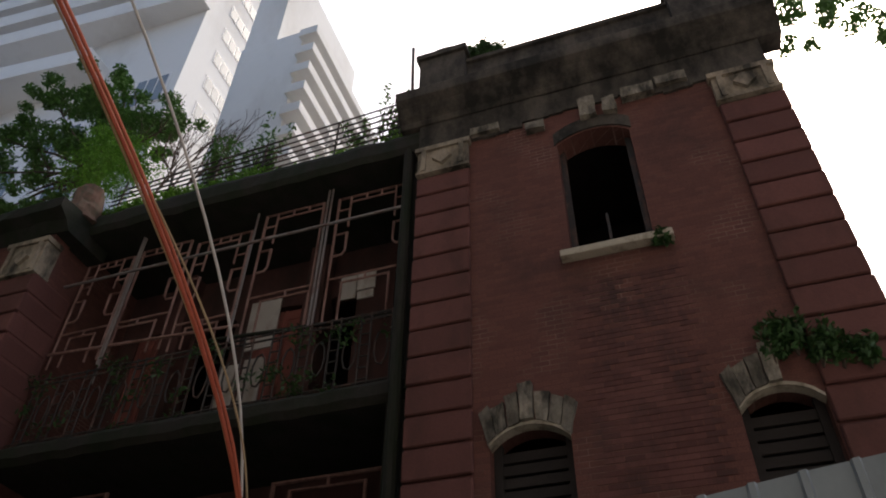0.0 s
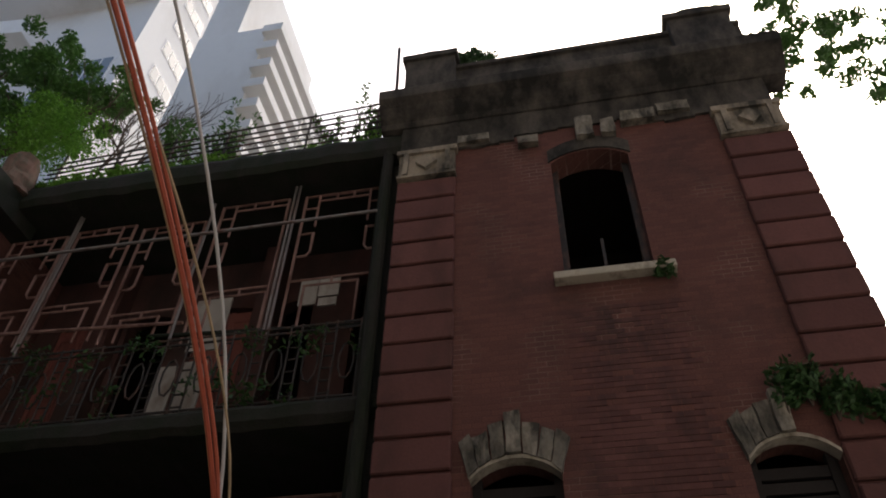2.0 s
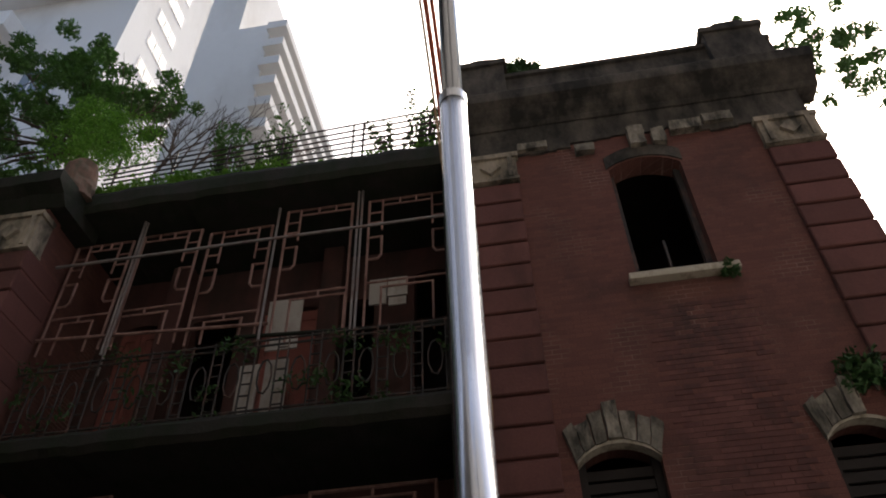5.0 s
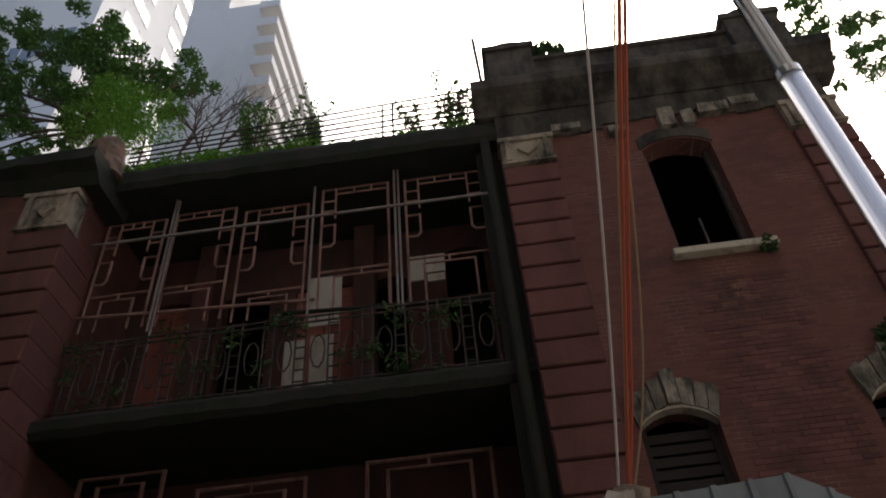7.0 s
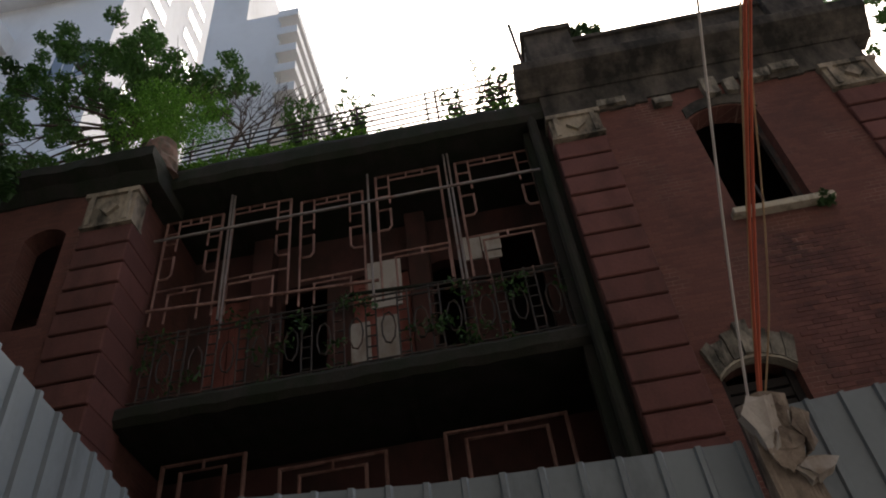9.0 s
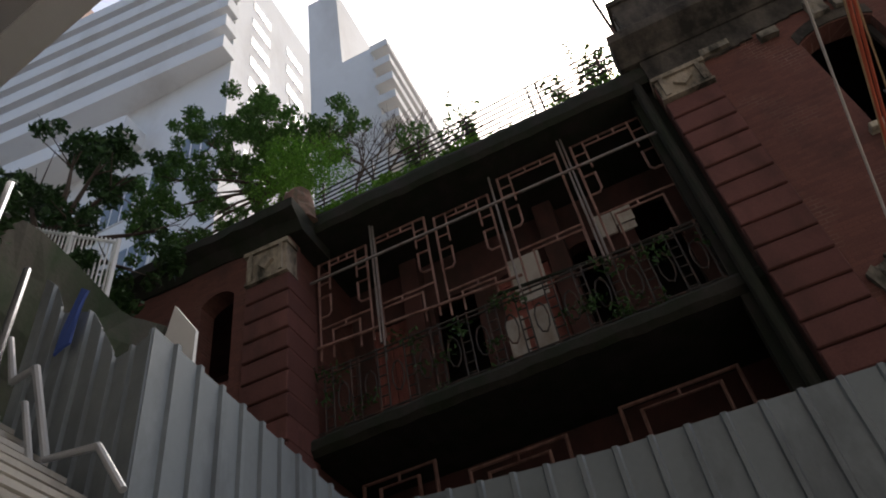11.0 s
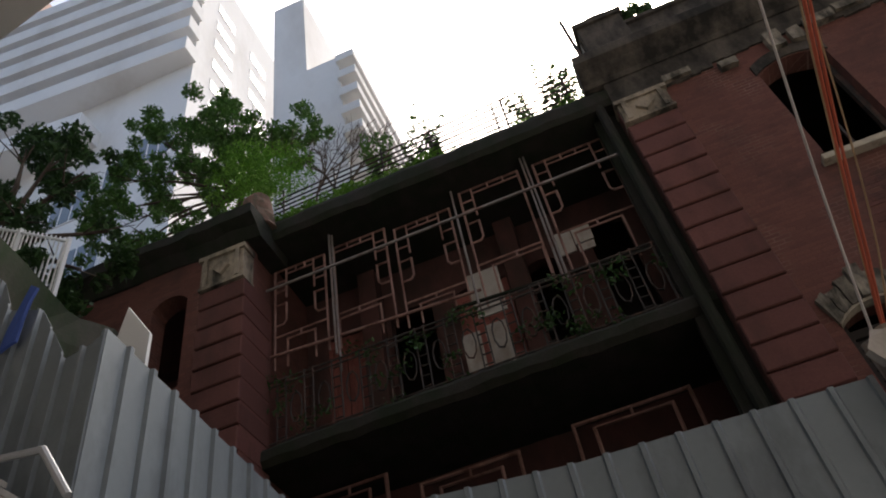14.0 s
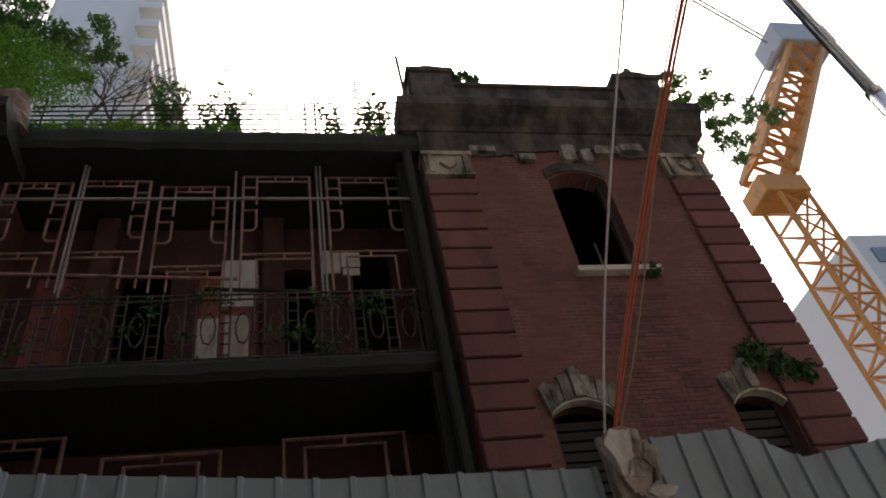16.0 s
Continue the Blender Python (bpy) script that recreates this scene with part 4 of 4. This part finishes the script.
tree("roof_tree", "leafy green tree rooted on the parapet of the house", (-8.1, 0.3, 14.1), (-8.0, 0.5, 16.2), 5,
     [((-7.6, 0.4, 18.5), 0.95), ((-8.6, 0.4, 18.4), 1.1), ((-9.3, 0.4, 18.9), 0.8), ((-10.4, 0.4, 18.5), 0.85), ((-11.2, 0.3, 16.5), 0.85), ((-10.2, 0.4, 17.2), 0.8), ((-6.3, 0.4, 17.3), 0.7), ((-9.4, 0.4, 17.4), 0.75), ((-8.3, 0.4, 17.0), 1.0), ((-6.9, 0.4, 17.2), 0.65), ((-9.9, 0.3, 16.0), 0.8), ((-8.9, 0.3, 15.6), 0.75), ((-10.7, 0.2, 15.3), 0.65), ((-11.3, 0.1, 14.7), 0.55), ((-6.5, 0.4, 16.4), 0.5), ((-9.3, 0.2, 19.6), 0.8), ((-10.5, 0.2, 19.5), 0.9), ((-11.6, 0.2, 18.4), 0.9), ((-11.9, 0.2, 17.3), 0.85), ((-8.2, 0.2, 19.3), 0.7)],
     M_LEAF, 0.062, 3, 0.11, 430, [((-7.4, 0.1, 16.2), 0.75), ((-6.7, 0.1, 15.8), 0.7), ((-8.0, 0.1, 15.7), 0.7), ((-7.2, 0, 15.3), 0.6), ((-7.9, 0.2, 16.8), 0.6)])
tree("hillside_tree", "dark glossy green tree on the hillside", (-12.2, -2.2, 11.0), (-12.0, -2.0, 14.0), 5,
     [((-12, -2, 17.3), 0.95), ((-11, -2, 16.5), 0.95), ((-13, -2, 16.4), 0.95), ((-10.2, -1.9, 15.5), 0.75), ((-12.2, -2, 15.1), 1.1), ((-11.2, -2, 14.4), 0.8), ((-13.5, -2, 15.0), 0.8), ((-9.6, -1.9, 12.4), 0.8), ((-10.5, -1.9, 12.4), 0.75), ((-9.3, -1.8, 13.3), 0.5)],
     M_LEAFDARK, 0.085, 5, 0.2, 240)
tree("parapet_tree", "thin young tree growing behind the parapet", (5.6, 0.9, 14.0), (5.9, 0.9, 15.6), 4,
     [((8.5, 0.8, 16.0), 0.65), ((8.1, 0.8, 15.1), 0.6), ((7.0, 0.8, 17.5), 0.6), ((5.9, 0.7, 16.5), 0.55), ((7.9, 0.8, 16.4), 0.6), ((7.4, 0.8, 16.9), 0.6), ((6.2, 0.9, 16.8), 0.65), ((6.8, 0.8, 16.0), 0.65), ((7.1, 0.8, 15.0), 0.6), ((6.5, 0.9, 15.4), 0.5), ((7.6, 0.8, 15.7), 0.5), ((6.0, 0.9, 17.4), 0.45)],
     M_LEAF, 0.06, 9, 0.04, 420)
for (x, z, h, s) in ((-4.9, 14.1, 2.0, 20), (-4.6, 14.1, 2.3, 21), (-4.2, 14.1, 2.5, 22), (-3.8, 14.1, 2.2, 23), (-3.5, 14.1, 1.7, 30), (-1.0, 14.1, 2.4, 24), (-0.7, 14.1, 1.9, 25), (-1.3, 14.1, 1.7, 31), (1.1, 15.6, 0.7, 26), (1.4, 15.6, 0.5, 32), (3.6, 10.2, 0.25, 27), (4.7, 8.2, 0.6, 28), (5.1, 7.95, 0.5, 29), (4.45, 8.12, 0.55, 33), (4.9, 8.0, 0.6, 34), (5.35, 7.9, 0.45, 35)):
    rng = random.Random(s)
    y = 0.45 if x < 0 else -0.1
    t = thing("shrub", "slender wild shrub sprouting from the masonry", "shrub", (x, y, z), group="wild shrubs")
    bm = bmesh.new()
    bl = bmesh.new()
    for k in range(4):
        e = Vector((x + rng.uniform(-0.3, 0.3) * h, y + rng.uniform(-0.1, 0.2), z + h * rng.uniform(0.6, 1.0)))
        bar(bm, (x, y, z), e, 0.012, 4, 0.004)
        for j in range(7):
            c = Vector((x, y, z)).lerp(e, 0.3 + 0.7 * j / 6)
            leaf_cloud(bl, c, (0.13, 0.12, 0.08), 14, 0.055, rng)
    part("stem", bm, M_BARK, t)
    part("foliage", bl, M_LEAF if x < 1 else M_LEAFDARK, t)
rng = random.Random(40)
t = thing("bare_shrub", "bare twisted dead shrub on the veranda roof", "shrub", (-5.9, 0.5, 14.1))
bm = bmesh.new()


def twig(p, d, L, r, depth):
    q = p + d * L
    bar(bm, p, q, r, 5, r * 0.7)
    if depth:
        for k in range(2 if depth < 3 else 3):
            nd = (d + Vector((rng.uniform(-0.8, 0.8), rng.uniform(-0.3, 0.3), rng.uniform(-0.15, 0.6)))).normalized()
            twig(q, nd, L * rng.uniform(0.6, 0.85), r * 0.65, depth - 1)


for x in (-6.3, -5.9, -5.5):
    twig(Vector((x, 0.5, 14.1)), Vector((0.1, 0, 1)), 0.95, 0.036, 5)
part("branchwork", bm, M_BARK, t)
rng = random.Random(50)
bm = bmesh.new()
for i in range(110):
    x = rng.uniform(-7.6, -3.4) if i < 90 else rng.uniform(-3.4, -0.2)
    leaf_cloud(bm, (x, 0.15 + rng.uniform(0, 0.3), 14.15 + rng.uniform(0, 0.3)), (0.24, 0.14, 0.22), 60, 0.05, rng)
ob = one("roof_weeds", bm, M_LEAFBRIGHT, "bright green weeds along the veranda roof edge", "weeds", kind="stuff")
one("hillside_growth", hill_leaves, M_LEAFDARK, "dark undergrowth hanging over the hillside wall", "undergrowth", kind="stuff")
bm = bmesh.new()
for i in range(40):
    leaf_cloud(bm, (rng.uniform(-7.8, -0.2), 0.35, rng.uniform(9.1, 10.6)), (0.25, 0.08, 0.2), 26, 0.05, rng)
one("creeper", bm, M_LEAFDARK, "dark creeper hanging through the balustrade", "creeper", kind="stuff")
bm = bmesh.new()
bar(bm, (-7.25, -0.1, 13.84), (-7.27, -0.1, 14.75), 0.38, 18, 0.26)
bmesh.ops.subdivide_edges(bm, edges=bm.edges[:], cuts=5, use_grid_fill=True)
rough_up(bm, 0.07, 5)
one("broken_finial", bm, M_POT, "weathered pinkish stump of a broken finial on the roof corner", "finial")

# ---- bricks that stand proud of the wall between the lower windows ----
bm = bmesh.new()
box(bm, -0.108, 0.108, -0.007, 0.05, -0.0325, 0.0325)
bmesh.ops.recalc_face_normals(bm, faces=bm.faces)
me = bpy.data.meshes.new("brick")
bm.to_mesh(me)
bm.free()
M_BRICKPIECE = mat("single_red_brick", (0.125, 0.052, 0.044), rough=0.9, vary=0.3, scale=6, fine=60, bump=0.3, tint=(0.06, 0.031, 0.027), tint_at=0.55, tint_scale=2, per_object=0.25)
me.materials.append(M_BRICKPIECE)
rng = random.Random(77)
for r in range(40):
    for c in range(7):
        ob = new("brick", me)
        ob.parent = bay
        x = 2.42 + c * 0.225 + (0.1125 if r % 2 else 0)
        z = 6.9 + r * 0.075
        if x > 3.72 or (z > 8.2 and rng.random() < 0.1):
            bpy.data.objects.remove(ob)
            continue
        ob.location = Vector((x + rng.uniform(-0.004, 0.004), rng.uniform(-0.004, 0.004), z + 0.0375)) - house.location
